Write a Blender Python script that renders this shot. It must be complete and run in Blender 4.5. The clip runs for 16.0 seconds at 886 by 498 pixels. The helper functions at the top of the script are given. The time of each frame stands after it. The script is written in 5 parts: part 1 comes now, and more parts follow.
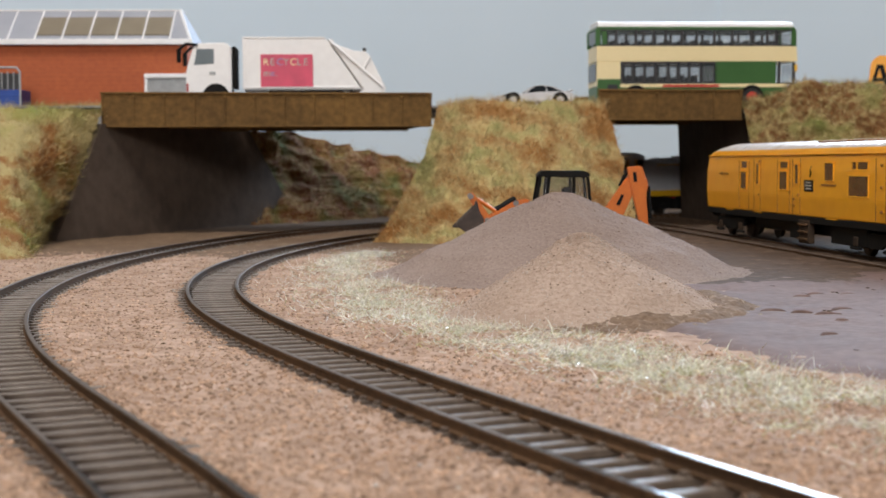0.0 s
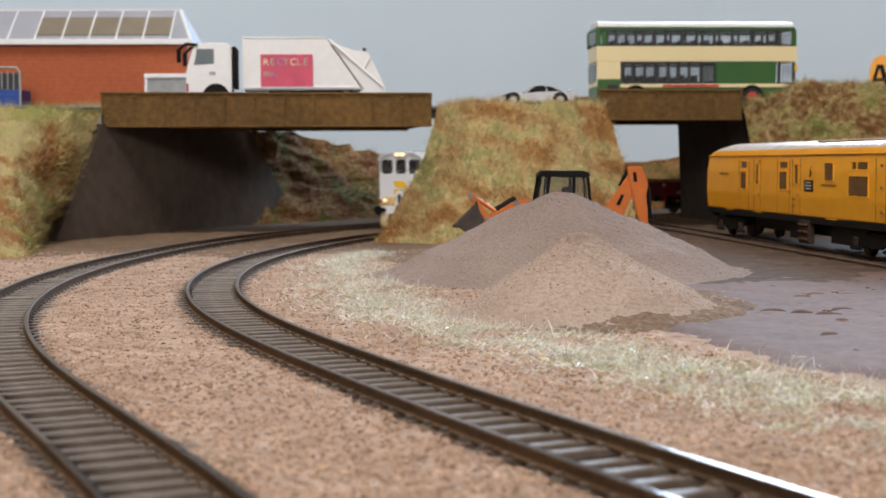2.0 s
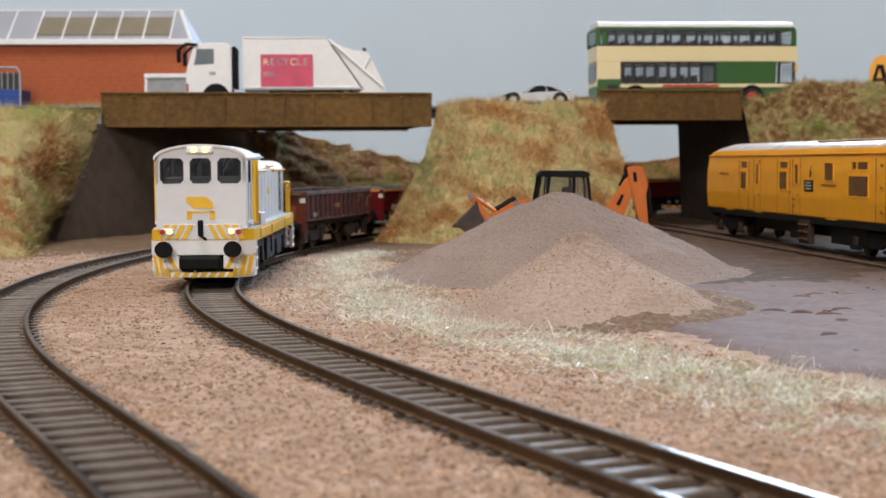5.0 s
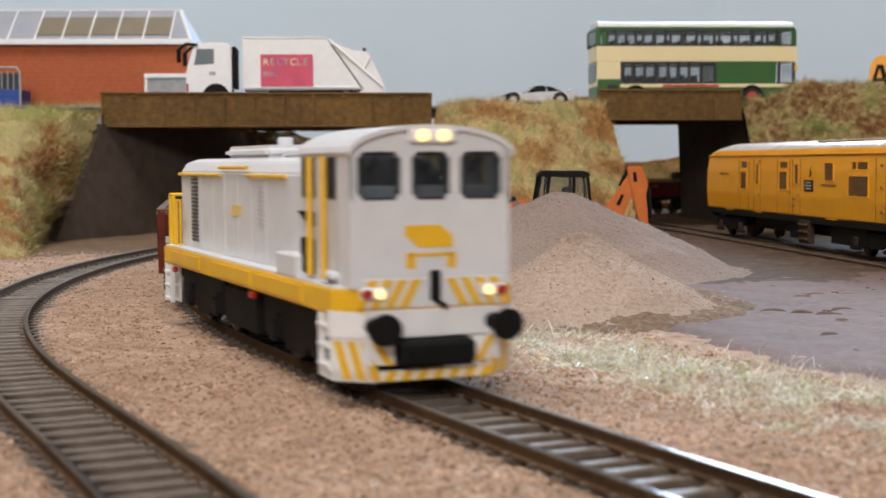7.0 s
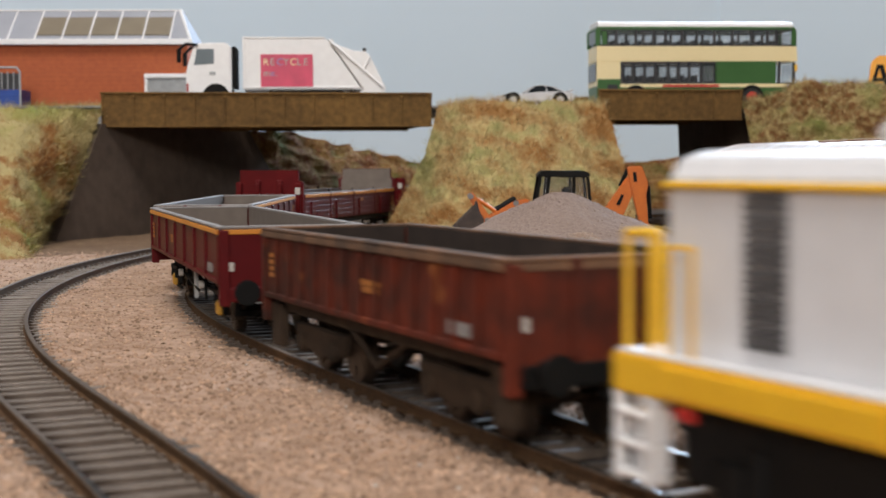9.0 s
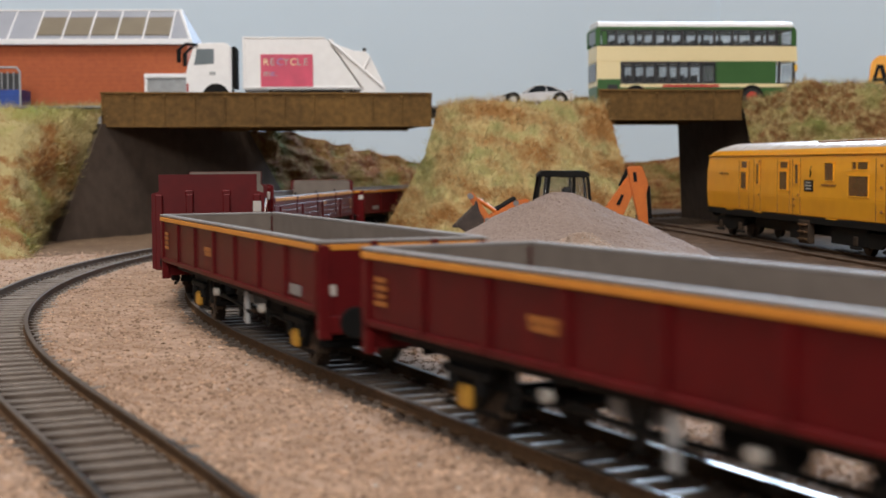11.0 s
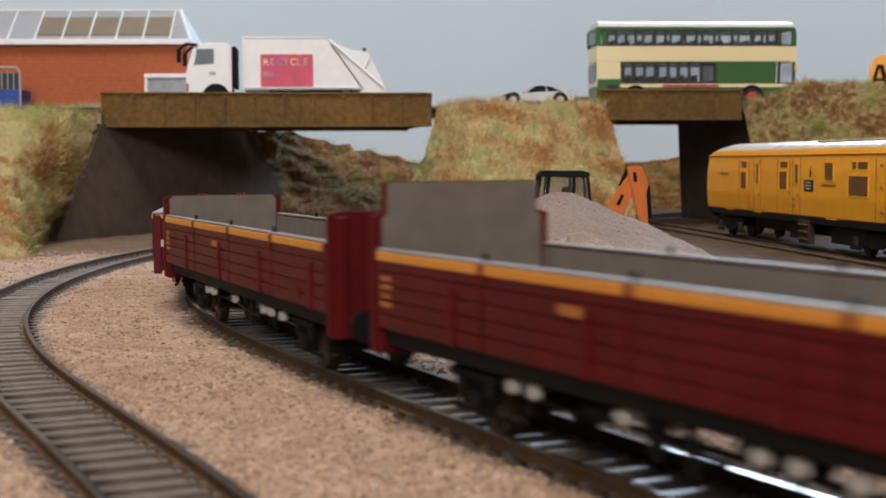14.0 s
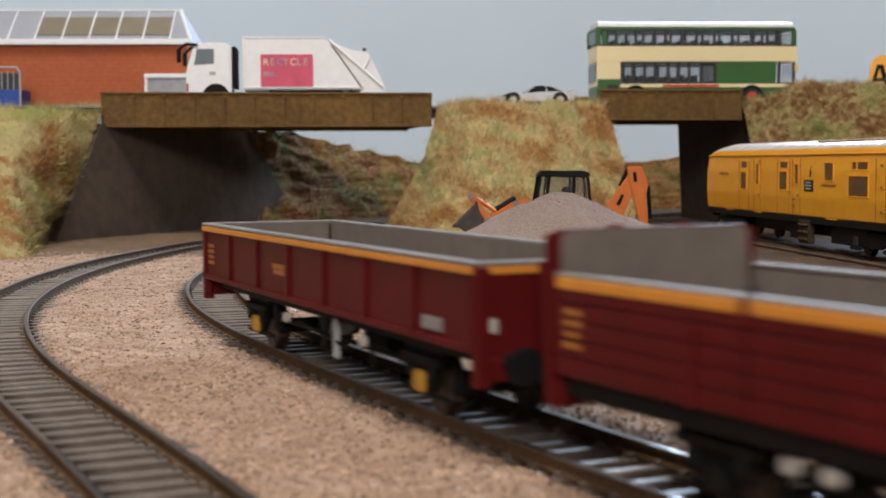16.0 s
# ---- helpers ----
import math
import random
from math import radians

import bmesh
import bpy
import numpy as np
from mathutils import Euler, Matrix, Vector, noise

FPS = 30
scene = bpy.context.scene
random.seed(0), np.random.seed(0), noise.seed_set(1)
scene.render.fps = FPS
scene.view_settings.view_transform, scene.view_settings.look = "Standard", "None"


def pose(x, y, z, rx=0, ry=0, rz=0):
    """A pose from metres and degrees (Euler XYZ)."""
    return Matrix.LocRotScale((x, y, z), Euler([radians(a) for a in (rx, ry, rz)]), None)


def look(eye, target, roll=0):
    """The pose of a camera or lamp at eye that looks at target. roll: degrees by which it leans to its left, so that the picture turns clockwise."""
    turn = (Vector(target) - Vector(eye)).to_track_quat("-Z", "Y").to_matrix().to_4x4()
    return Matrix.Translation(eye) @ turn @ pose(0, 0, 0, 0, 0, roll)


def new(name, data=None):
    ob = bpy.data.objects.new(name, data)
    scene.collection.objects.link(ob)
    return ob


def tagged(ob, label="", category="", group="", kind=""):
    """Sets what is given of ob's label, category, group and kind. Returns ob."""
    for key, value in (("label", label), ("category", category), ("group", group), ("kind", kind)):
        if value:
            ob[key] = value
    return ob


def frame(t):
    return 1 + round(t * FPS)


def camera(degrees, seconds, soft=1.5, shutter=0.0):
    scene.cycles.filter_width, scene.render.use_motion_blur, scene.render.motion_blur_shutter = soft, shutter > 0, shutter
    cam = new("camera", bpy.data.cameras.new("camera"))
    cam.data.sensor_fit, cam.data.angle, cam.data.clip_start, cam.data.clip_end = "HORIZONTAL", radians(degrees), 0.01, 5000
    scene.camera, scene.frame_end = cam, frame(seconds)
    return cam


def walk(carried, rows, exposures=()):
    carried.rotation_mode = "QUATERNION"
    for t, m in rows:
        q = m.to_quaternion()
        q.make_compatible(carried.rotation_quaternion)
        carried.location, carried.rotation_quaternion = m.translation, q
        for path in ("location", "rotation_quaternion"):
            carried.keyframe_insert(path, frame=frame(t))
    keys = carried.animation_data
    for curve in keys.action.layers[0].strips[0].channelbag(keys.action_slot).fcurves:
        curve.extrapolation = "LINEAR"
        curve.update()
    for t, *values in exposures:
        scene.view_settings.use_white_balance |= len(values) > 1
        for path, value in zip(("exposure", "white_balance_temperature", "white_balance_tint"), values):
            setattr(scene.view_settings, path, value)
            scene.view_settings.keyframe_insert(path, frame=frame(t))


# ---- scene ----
cam = camera(34.82, 16.0, soft=1.5, shutter=0.8)
cam.data.dof.use_dof, cam.data.dof.focus_distance, cam.data.dof.aperture_fstop = True, 0.44, 42.0
EYE = pose(0, 0, 0.0413, 90 - 3.502, 0, 0) @ pose(0, 0, 0, 0, 0, -0.35)
walk(cam, [(0.0, EYE), (16.0, EYE)])

# ---- world and light: a room with a ceiling light and a window behind the viewer ----
world = bpy.data.worlds.new("world")
scene.world = world
world.use_nodes = True
world.node_tree.nodes["Background"].inputs[0].default_value = (0.75, 0.87, 1.0, 1)
world.node_tree.nodes["Background"].inputs[1].default_value = 0.3
scene.view_settings.exposure = 0.18


def area_lamp(name, eye, target, sx, sy, watts, colour):
    data = bpy.data.lights.new(name, "AREA")
    data.shape, data.size, data.size_y, data.energy, data.color = "RECTANGLE", sx, sy, watts, colour
    lamp = new(name, data)
    lamp.matrix_world = look(eye, target)
    return lamp


area_lamp("ceiling_light", (-0.35, 0.25, 1.42), (-0.1, 0.7, 0.0), 1.2, 0.4, 23, (1.0, 0.965, 0.935))
area_lamp("window_light", (-0.15, -1.8, 0.85), (0.0, 0.8, 0.0), 0.5, 0.45, 22, (1.0, 0.96, 0.93))
area_lamp("far_window_light", (1.08, 2.45, 0.88), (0.7, 0.0, 0.3), 1.36, 0.94, 68, (0.64, 0.80, 1.0))

# ---- materials ----
MATS = {}


def mat(name, base, rough=0.7, metal=0.0, second=None, grain=900.0, broad=40.0, bump=0.0, spots=None, spot_scale=600.0,
        spot_level=0.62, island=0.0, emit=0.0, grain_mix=0.5, bump_scale=None, ramp_at=(0.36, 0.64), spot_soft=0.06):
    """Procedural surface: two colours mixed at a fine and a broad scale, spots of a third, relief from the fine noise."""
    if name in MATS:
        return MATS[name]
    m = bpy.data.materials.new(name)
    m.use_nodes = True
    nt = m.node_tree
    n, ln = nt.nodes, nt.links
    b = n["Principled BSDF"]
    b.inputs["Roughness"].default_value, b.inputs["Metallic"].default_value = rough, metal
    co = n.new("ShaderNodeTexCoord")
    fine = n.new("ShaderNodeTexNoise")
    fine.inputs["Scale"].default_value, fine.inputs["Detail"].default_value = grain, 4
    wide = n.new("ShaderNodeTexNoise")
    wide.inputs["Scale"].default_value, wide.inputs["Detail"].default_value = broad, 5
    ln.new(co.outputs["Object"], fine.inputs["Vector"])
    ln.new(co.outputs["Object"], wide.inputs["Vector"])
    second = second or tuple(c * 0.72 for c in base)
    mixf = n.new("ShaderNodeMath")
    mixf.operation = "MULTIPLY_ADD"
    ln.new(fine.outputs["Fac"], mixf.inputs[0])
    mixf.inputs[1].default_value = grain_mix
    wm = n.new("ShaderNodeMath")
    wm.operation = "MULTIPLY"
    wm.inputs[1].default_value = 1 - grain_mix
    ln.new(wide.outputs["Fac"], wm.inputs[0])
    ln.new(wm.outputs[0], mixf.inputs[2])
    ramp = n.new("ShaderNodeValToRGB")
    ramp.color_ramp.elements[0].position, ramp.color_ramp.elements[1].position = ramp_at
    ramp.color_ramp.elements[0].color, ramp.color_ramp.elements[1].color = (*second, 1), (*base, 1)
    ln.new(mixf.outputs[0], ramp.inputs[0])
    colour = ramp.outputs[0]
    if spots:
        sp = n.new("ShaderNodeTexNoise")
        sp.inputs["Scale"].default_value, sp.inputs["Detail"].default_value = spot_scale, 3
        ln.new(co.outputs["Object"], sp.inputs["Vector"])
        sr = n.new("ShaderNodeValToRGB")
        sr.color_ramp.elements[0].position, sr.color_ramp.elements[1].position = spot_level, spot_level + spot_soft
        ln.new(sp.outputs["Fac"], sr.inputs[0])
        mx = n.new("ShaderNodeMix")
        mx.data_type = "RGBA"
        ln.new(sr.outputs[0], mx.inputs["Factor"])
        ln.new(colour, mx.inputs["A"])
        mx.inputs["B"].default_value = (*spots, 1)
        colour = mx.outputs["Result"]
    if island:
        geo = n.new("ShaderNodeNewGeometry")
        mr = n.new("ShaderNodeMapRange")
        mr.inputs["To Min"].default_value, mr.inputs["To Max"].default_value = 1 - island, 1 + island
        ln.new(geo.outputs["Random Per Island"], mr.inputs["Value"])
        hs = n.new("ShaderNodeHueSaturation")
        ln.new(mr.outputs[0], hs.inputs["Value"])
        ln.new(colour, hs.inputs["Color"])
        colour = hs.outputs[0]
    ln.new(colour, b.inputs["Base Color"])
    if bump:
        bp = n.new("ShaderNodeBump")
        bp.inputs["Strength"].default_value, bp.inputs["Distance"].default_value = min(bump, 1.0), 0.0006
        src = fine
        if bump_scale:
            src = n.new("ShaderNodeTexNoise")
            src.inputs["Scale"].default_value, src.inputs["Detail"].default_value = bump_scale, 5
            ln.new(co.outputs["Object"], src.inputs["Vector"])
        ln.new(src.outputs["Fac"], bp.inputs["Height"])
        ln.new(bp.outputs[0], b.inputs["Normal"])
    rr = n.new("ShaderNodeMapRange")
    rr.inputs["To Min"].default_value, rr.inputs["To Max"].default_value = max(rough - 0.1, 0.02), min(rough + 0.1, 1)
    ln.new(wide.outputs["Fac"], rr.inputs["Value"])
    ln.new(rr.outputs[0], b.inputs["Roughness"])
    if emit:
        ln.new(colour, b.inputs["Emission Color"])
        b.inputs["Emission Strength"].default_value = emit
    MATS[name] = m
    return m


BALLAST = mat("ballast", (0.47, 0.328, 0.245), 0.95, second=(0.285, 0.18, 0.118), grain=340, grain_mix=0.5, broad=70, bump=0.9, spots=(0.23, 0.135, 0.085), spot_scale=160, spot_level=0.60, spot_soft=0.22, ramp_at=(0.38, 0.62))
GRAIN = mat("ballast_grain", (0.48, 0.335, 0.24), 0.85, second=(0.34, 0.215, 0.14), grain=500, broad=25, island=0.45)
YARD = mat("yard_earth", (0.2, 0.13, 0.112), 0.8, second=(0.13, 0.083, 0.07), grain=400, broad=18, bump=0.7, bump_scale=90, spots=(0.19, 0.125, 0.10), spot_scale=60, spot_level=0.62, spot_soft=0.15)
HEAP = mat("heap_stone", (0.475, 0.365, 0.296), 0.95, second=(0.375, 0.278, 0.217), grain=900, broad=30, bump=1.0, spots=(0.30, 0.21, 0.155), spot_scale=700, spot_soft=0.16, spot_level=0.58, ramp_at=(0.42, 0.58))
SLEEPER = mat("sleeper_plastic", (0.175, 0.135, 0.105), 0.48, second=(0.09, 0.066, 0.05), grain=500, broad=60, bump=0.4)
RUST = mat("rail_rust", (0.13, 0.072, 0.037), 0.85, second=(0.065, 0.038, 0.022), grain=900, broad=40, bump=0.3)
STEEL = mat("rail_glint_steel", (0.24, 0.24, 0.245), 0.17, 1.0, second=(0.14, 0.138, 0.135), grain=700, broad=20)
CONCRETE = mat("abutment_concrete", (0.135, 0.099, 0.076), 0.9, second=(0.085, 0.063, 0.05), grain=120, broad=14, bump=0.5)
GIRDER = mat("girder_paint", (0.215, 0.118, 0.036), 0.8, second=(0.105, 0.058, 0.02), grain=260, broad=22, bump=0.3)
BANK = mat("bank_turf", (0.52, 0.41, 0.19), 0.95, second=(0.30, 0.15, 0.05), grain=260, broad=45, bump=1.0, spots=(0.24, 0.24, 0.085), spot_scale=45, spot_level=0.54, spot_soft=0.2, ramp_at=(0.42, 0.60), bump_scale=320, grain_mix=0.3)
TUFT = mat("bank_tuft", (0.58, 0.48, 0.25), 0.95, second=(0.33, 0.165, 0.055), grain=200, broad=45, spots=(0.29, 0.29, 0.11), spot_scale=45, spot_level=0.54, spot_soft=0.2, island=0.32, ramp_at=(0.42, 0.60), grain_mix=0.3)
FIBRE = mat("grass_fibre", (0.86, 0.86, 0.76), 0.45, second=(0.62, 0.62, 0.42), grain=90, broad=24, island=0.5)
SKY = mat("painted_sky", (0.68, 0.78, 0.86), 0.9, second=(0.65, 0.755, 0.835), grain=6, broad=1.5)
ROAD = mat("road_grey", (0.33, 0.33, 0.34), 0.9, grain=500, broad=20)
BRICK = mat("orange_brick", (0.50, 0.13, 0.045), 0.85, second=(0.40, 0.095, 0.035), grain=300, broad=15)
WHITE = mat("white_paint", (0.86, 0.85, 0.84), 0.4, second=(0.80, 0.785, 0.775), grain=200, broad=25)
GREYP = mat("grey_paint", (0.42, 0.43, 0.43), 0.6, grain=200, broad=25)
BLACK = mat("black_plastic", (0.004, 0.004, 0.004), 0.7, second=(0.007, 0.006, 0.005), grain=300, broad=40)
YELLOW = mat("coach_yellow", (0.88, 0.39, 0.013), 0.42, second=(0.79, 0.325, 0.011), grain=120, broad=18)
CREAM = mat("cream_paint", (0.87, 0.73, 0.42), 0.35, second=(0.83, 0.69, 0.39))
GREEN = mat("green_paint", (0.045, 0.13, 0.033), 0.35, second=(0.038, 0.112, 0.028))
DARKGLASS = mat("dark_glass", (0.02, 0.024, 0.028), 0.08)
RED = mat("wagon_red", (0.105, 0.004, 0.005), 0.5, second=(0.076, 0.003, 0.004), grain=200, broad=25)
ORANGE = mat("digger_orange", (0.64, 0.155, 0.008), 0.42, second=(0.54, 0.12, 0.007))
LOCOGREY = mat("loco_grey", (0.72, 0.72, 0.735), 0.45, second=(0.66, 0.66, 0.675), grain=200, broad=25)

WHEEL = mat("wheel_steel", (0.10, 0.07, 0.05), 0.45, 0.6, second=(0.04, 0.03, 0.025), grain=300, broad=80)
LOCOYELLOW = mat("loco_yellow", (0.86, 0.50, 0.018), 0.42, second=(0.79, 0.44, 0.015), grain=200, broad=25)
DARKGREY = mat("dark_grey_paint", (0.06, 0.06, 0.062), 0.5, grain=200, broad=25)
CABGLASS = mat("cab_glass", (0.5, 0.53, 0.56), 0.08, grain=20, broad=10)
LAMP = mat("lit_lens", (1.0, 0.74, 0.30), 0.3, second=(1.0, 0.74, 0.30), emit=1.25)
TAILRED = mat("red_lens", (0.45, 0.02, 0.015), 0.3)
DIRTYWHITE = mat("dirty_white", (0.55, 0.52, 0.47), 0.6, second=(0.40, 0.37, 0.33), grain=300, broad=60)
GRIME = mat("bogie_grime", (0.06, 0.038, 0.024), 0.85, second=(0.024, 0.017, 0.012), grain=300, broad=60, bump=0.4)
LETTER = mat("letter_yellow", (0.46, 0.17, 0.025), 0.6, second=(0.28, 0.085, 0.016), grain=500, broad=60)
INSIDE = mat("wagon_inside", (0.205, 0.168, 0.142), 0.8, second=(0.155, 0.128, 0.108), grain=200, broad=20)
RIMGREY = mat("worn_rim", (0.27, 0.25, 0.24), 0.65, second=(0.19, 0.17, 0.16), grain=300, broad=40)
ORANGELINE = mat("orange_line", (0.68, 0.27, 0.03), 0.5, second=(0.58, 0.21, 0.025), grain=300, broad=40)
RUSTRED = mat("rusted_red", (0.145, 0.025, 0.011), 0.75, second=(0.036, 0.015, 0.011), grain=180, broad=24, bump=0.3, spots=(0.30, 0.10, 0.03), spot_scale=55, spot_level=0.60)
RUSTINSIDE = mat("rusted_inside", (0.06, 0.042, 0.034), 0.85, second=(0.035, 0.026, 0.022), grain=180, broad=24, bump=0.3)
RUSTEDGE = mat("rusted_edge", (0.20, 0.10, 0.05), 0.8, second=(0.05, 0.032, 0.022), grain=120, broad=30)
AXLEYELLOW = mat("axle_yellow", (0.55, 0.28, 0.03), 0.6)
GLASS = mat("window_glass", (0.93, 0.95, 0.96), 0.05, grain=20, broad=10)
PINK = mat("pink_panel", (0.74, 0.085, 0.16), 0.5, grain=100, broad=20)
BLUE = mat("blue_paint", (0.02, 0.07, 0.32), 0.5, grain=100, broad=20)
SILVER = mat("silver_paint", (0.74, 0.74, 0.76), 0.28, 0.15, grain=100, broad=20)
TYRE = mat("tyre_rubber", (0.02, 0.02, 0.02), 0.8, grain=300, broad=60)
ROOFLIGHT = mat("rooflight", (0.27, 0.225, 0.16), 0.35, second=(0.22, 0.18, 0.13), grain=60, broad=12)
ROOFGREY = mat("roof_sheet", (0.38, 0.39, 0.43), 0.6, second=(0.33, 0.34, 0.38), grain=60, broad=12)
# the white highlight along the coach roof, put into its colour
COACHROOF = mat("coach_roof_highlight", (0.66, 0.62, 0.62), 0.3, second=(0.52, 0.44, 0.36), grain=120, broad=22)
WINDOWBROWN = mat("brown_window", (0.13, 0.048, 0.018), 0.25, second=(0.085, 0.034, 0.015), grain=60, broad=30)
PLASTER = mat("room_wall_paint", (0.34, 0.34, 0.34), 0.9, grain=40, broad=3)
SPILL = mat("spill_crust", (0.25, 0.175, 0.125), 0.95, second=(0.14, 0.092, 0.06), grain=600, broad=60, bump=1.0, spots=(0.30, 0.22, 0.16), spot_scale=500, spot_level=0.6)
CLOD = mat("ballast_clod", (0.38, 0.26, 0.185), 0.95, second=(0.29, 0.19, 0.13), grain=400, broad=30, island=0.4)
HEAPGRAIN = mat("heap_grain", (0.49, 0.378, 0.305), 0.8, second=(0.38, 0.275, 0.21), grain=700, broad=300, island=0.22)
# pale straw, coloured near white to carry the verge's sheen
STRAW = mat("sheen_straw", (0.9, 0.9, 0.88), 0.22, second=(0.72, 0.72, 0.64), grain=90, broad=40, island=0.3)
VERGE = mat("verge_turf", (0.64, 0.60, 0.44), 0.95, second=(0.46, 0.46, 0.27), grain=90, broad=30, island=0.4)
BRICKDARK = mat("brick_joint", (0.42, 0.11, 0.045), 0.9, grain=300, broad=15)
SIGNRED = mat("sign_red", (0.60, 0.06, 0.04), 0.5)
SEATDARK = mat("seat_dark", (0.045, 0.05, 0.07), 0.8)
TRUCKGLASS = mat("truck_glass", (0.22, 0.26, 0.28), 0.12, grain=20, broad=10)
PANELBLUE = mat("panel_blue", (0.35, 0.30, 0.55), 0.5)
BUCKET = mat("bucket_steel", (0.075, 0.05, 0.04), 0.6, 0.3, second=(0.04, 0.03, 0.025), grain=200, broad=50)
COACHDARK = mat("coach_stain", (0.42, 0.17, 0.02), 0.7, second=(0.16, 0.06, 0.015), grain=200, broad=40)
for clear in (GLASS, CABGLASS):
    node = clear.node_tree.nodes["Principled BSDF"]
    node.inputs["Transmission Weight"].default_value, node.inputs["IOR"].default_value = 0.95, 1.12
BED = mat("track_bed", (0.13, 0.078, 0.048), 0.95, second=(0.06, 0.037, 0.024), grain=700, broad=60, bump=1.0)
# rear heap: greyer stone, also darkened in colour to set it in shade
HEAPGREYSHADE = mat("heap_grey_shaded_stone", (0.335, 0.258, 0.222), 0.95, second=(0.24, 0.18, 0.152), grain=900, broad=30, bump=1.0, spots=(0.22, 0.16, 0.13), spot_scale=700, spot_level=0.60, spot_soft=0.16)
LOUVRE = mat("louvre_grey", (0.10, 0.10, 0.103), 0.5, second=(0.06, 0.06, 0.063), grain=200, broad=25)
# grains to match, with the same shade in their colour
GREYSHADEGRAIN = mat("heap_grey_shaded_grain", (0.36, 0.28, 0.24), 0.9, second=(0.27, 0.20, 0.17), grain=700, broad=300, island=0.25)
STRAWBANK = mat("bank_straw", (0.56, 0.48, 0.28), 0.9, second=(0.42, 0.33, 0.15), grain=100, broad=30, island=0.35)
DARKEARTH = mat("dark_earth", (0.125, 0.082, 0.056), 0.9, second=(0.07, 0.046, 0.032), grain=300, broad=30, bump=0.8, spots=(0.22, 0.15, 0.11), spot_scale=120, spot_level=0.60, spot_soft=0.2)
STAINED = mat("stained_ballast", (0.37, 0.235, 0.15), 0.95, second=(0.22, 0.13, 0.078), grain=420, broad=95, bump=0.8, spots=(0.15, 0.09, 0.055), spot_scale=260, spot_level=0.62, spot_soft=0.1, ramp_at=(0.40, 0.60))
GREENFIBRE = mat("green_fibre", (0.50, 0.52, 0.26), 0.6, second=(0.34, 0.36, 0.14), grain=90, broad=24, island=0.35)
TANFIBRE = mat("tan_fibre", (0.66, 0.50, 0.30), 0.6, second=(0.50, 0.34, 0.17), grain=90, broad=24, island=0.35)
# far ballast: brown earth, with the shade by the bridges darkened into its colour
SHADEEARTH = mat("shaded_earth_ballast", (0.21, 0.138, 0.088), 0.95, second=(0.14, 0.088, 0.056), grain=300, broad=45, bump=0.8, spots=(0.30, 0.21, 0.13), spot_scale=120, spot_level=0.62, spot_soft=0.15)
# darker, rougher copy of the rail head that keeps the glint off
GLINTLESS = mat("glintless_rail_head", (0.16, 0.125, 0.10), 0.6, 0.4, second=(0.10, 0.078, 0.062), grain=500, broad=40)
for matt in (BALLAST, SHADEEARTH, GRAIN, YARD, HEAP, HEAPGREYSHADE, HEAPGRAIN, GREYSHADEGRAIN, BANK, TUFT, SPILL, CLOD, STAINED, BED, DARKEARTH, VERGE, ROAD, CONCRETE, RUST):
    matt.node_tree.nodes["Principled BSDF"].inputs["Specular IOR Level"].default_value = 0.12
GIRDER.node_tree.nodes["Principled BSDF"].inputs["Specular IOR Level"].default_value = 0.2
for low in (RED, BLACK, RUSTRED, GRIME, INSIDE, RUSTINSIDE, WHEEL, DARKGREY):
    low.node_tree.nodes["Principled BSDF"].inputs["Specular IOR Level"].default_value = 0.2
SLEEPER.node_tree.nodes["Principled BSDF"].inputs["Specular IOR Level"].default_value = 0.6
SIDEMARK = mat("faded_emblem", (0.82, 0.56, 0.16), 0.5, second=(0.78, 0.60, 0.30), grain=200, broad=60)
GREENBANK = mat("green_bank_turf", (0.38, 0.30, 0.135), 0.95, second=(0.25, 0.115, 0.038), grain=260, broad=36, grain_mix=0.3, bump=1.0, spots=(0.24, 0.25, 0.07), spot_scale=28, spot_level=0.47, spot_soft=0.2, bump_scale=320, ramp_at=(0.44, 0.56))
GREENTUFT = mat("green_bank_tuft", (0.45, 0.365, 0.175), 0.95, second=(0.28, 0.13, 0.042), grain=260, broad=36, grain_mix=0.3, spots=(0.30, 0.31, 0.09), spot_scale=28, spot_level=0.47, spot_soft=0.2, island=0.3, ramp_at=(0.44, 0.56))
RUSTBANK = mat("rust_bank_turf", (0.36, 0.21, 0.075), 0.95, second=(0.21, 0.075, 0.02), grain=260, broad=60, bump=1.0, spots=(0.14, 0.15, 0.035), spot_scale=35, spot_level=0.48, spot_soft=0.2, bump_scale=320, ramp_at=(0.44, 0.56))
RUSTTUFT = mat("rust_bank_tuft", (0.43, 0.26, 0.095), 0.95, second=(0.24, 0.085, 0.022), grain=260, broad=60, spots=(0.17, 0.19, 0.045), spot_scale=35, spot_level=0.48, spot_soft=0.2, island=0.45, ramp_at=(0.44, 0.56))
OLIVEBANK = mat("olive_bank_turf", (0.36, 0.27, 0.12), 0.95, second=(0.18, 0.09, 0.035), grain=260, broad=40, bump=1.0, spots=(0.17, 0.18, 0.05), spot_scale=40, spot_level=0.52, spot_soft=0.2, bump_scale=320, ramp_at=(0.44, 0.56))
OLIVETUFT = mat("olive_bank_tuft", (0.42, 0.33, 0.16), 0.95, second=(0.21, 0.105, 0.04), grain=260, broad=40, spots=(0.20, 0.215, 0.06), spot_scale=40, spot_level=0.52, spot_soft=0.2, island=0.45, ramp_at=(0.44, 0.56))
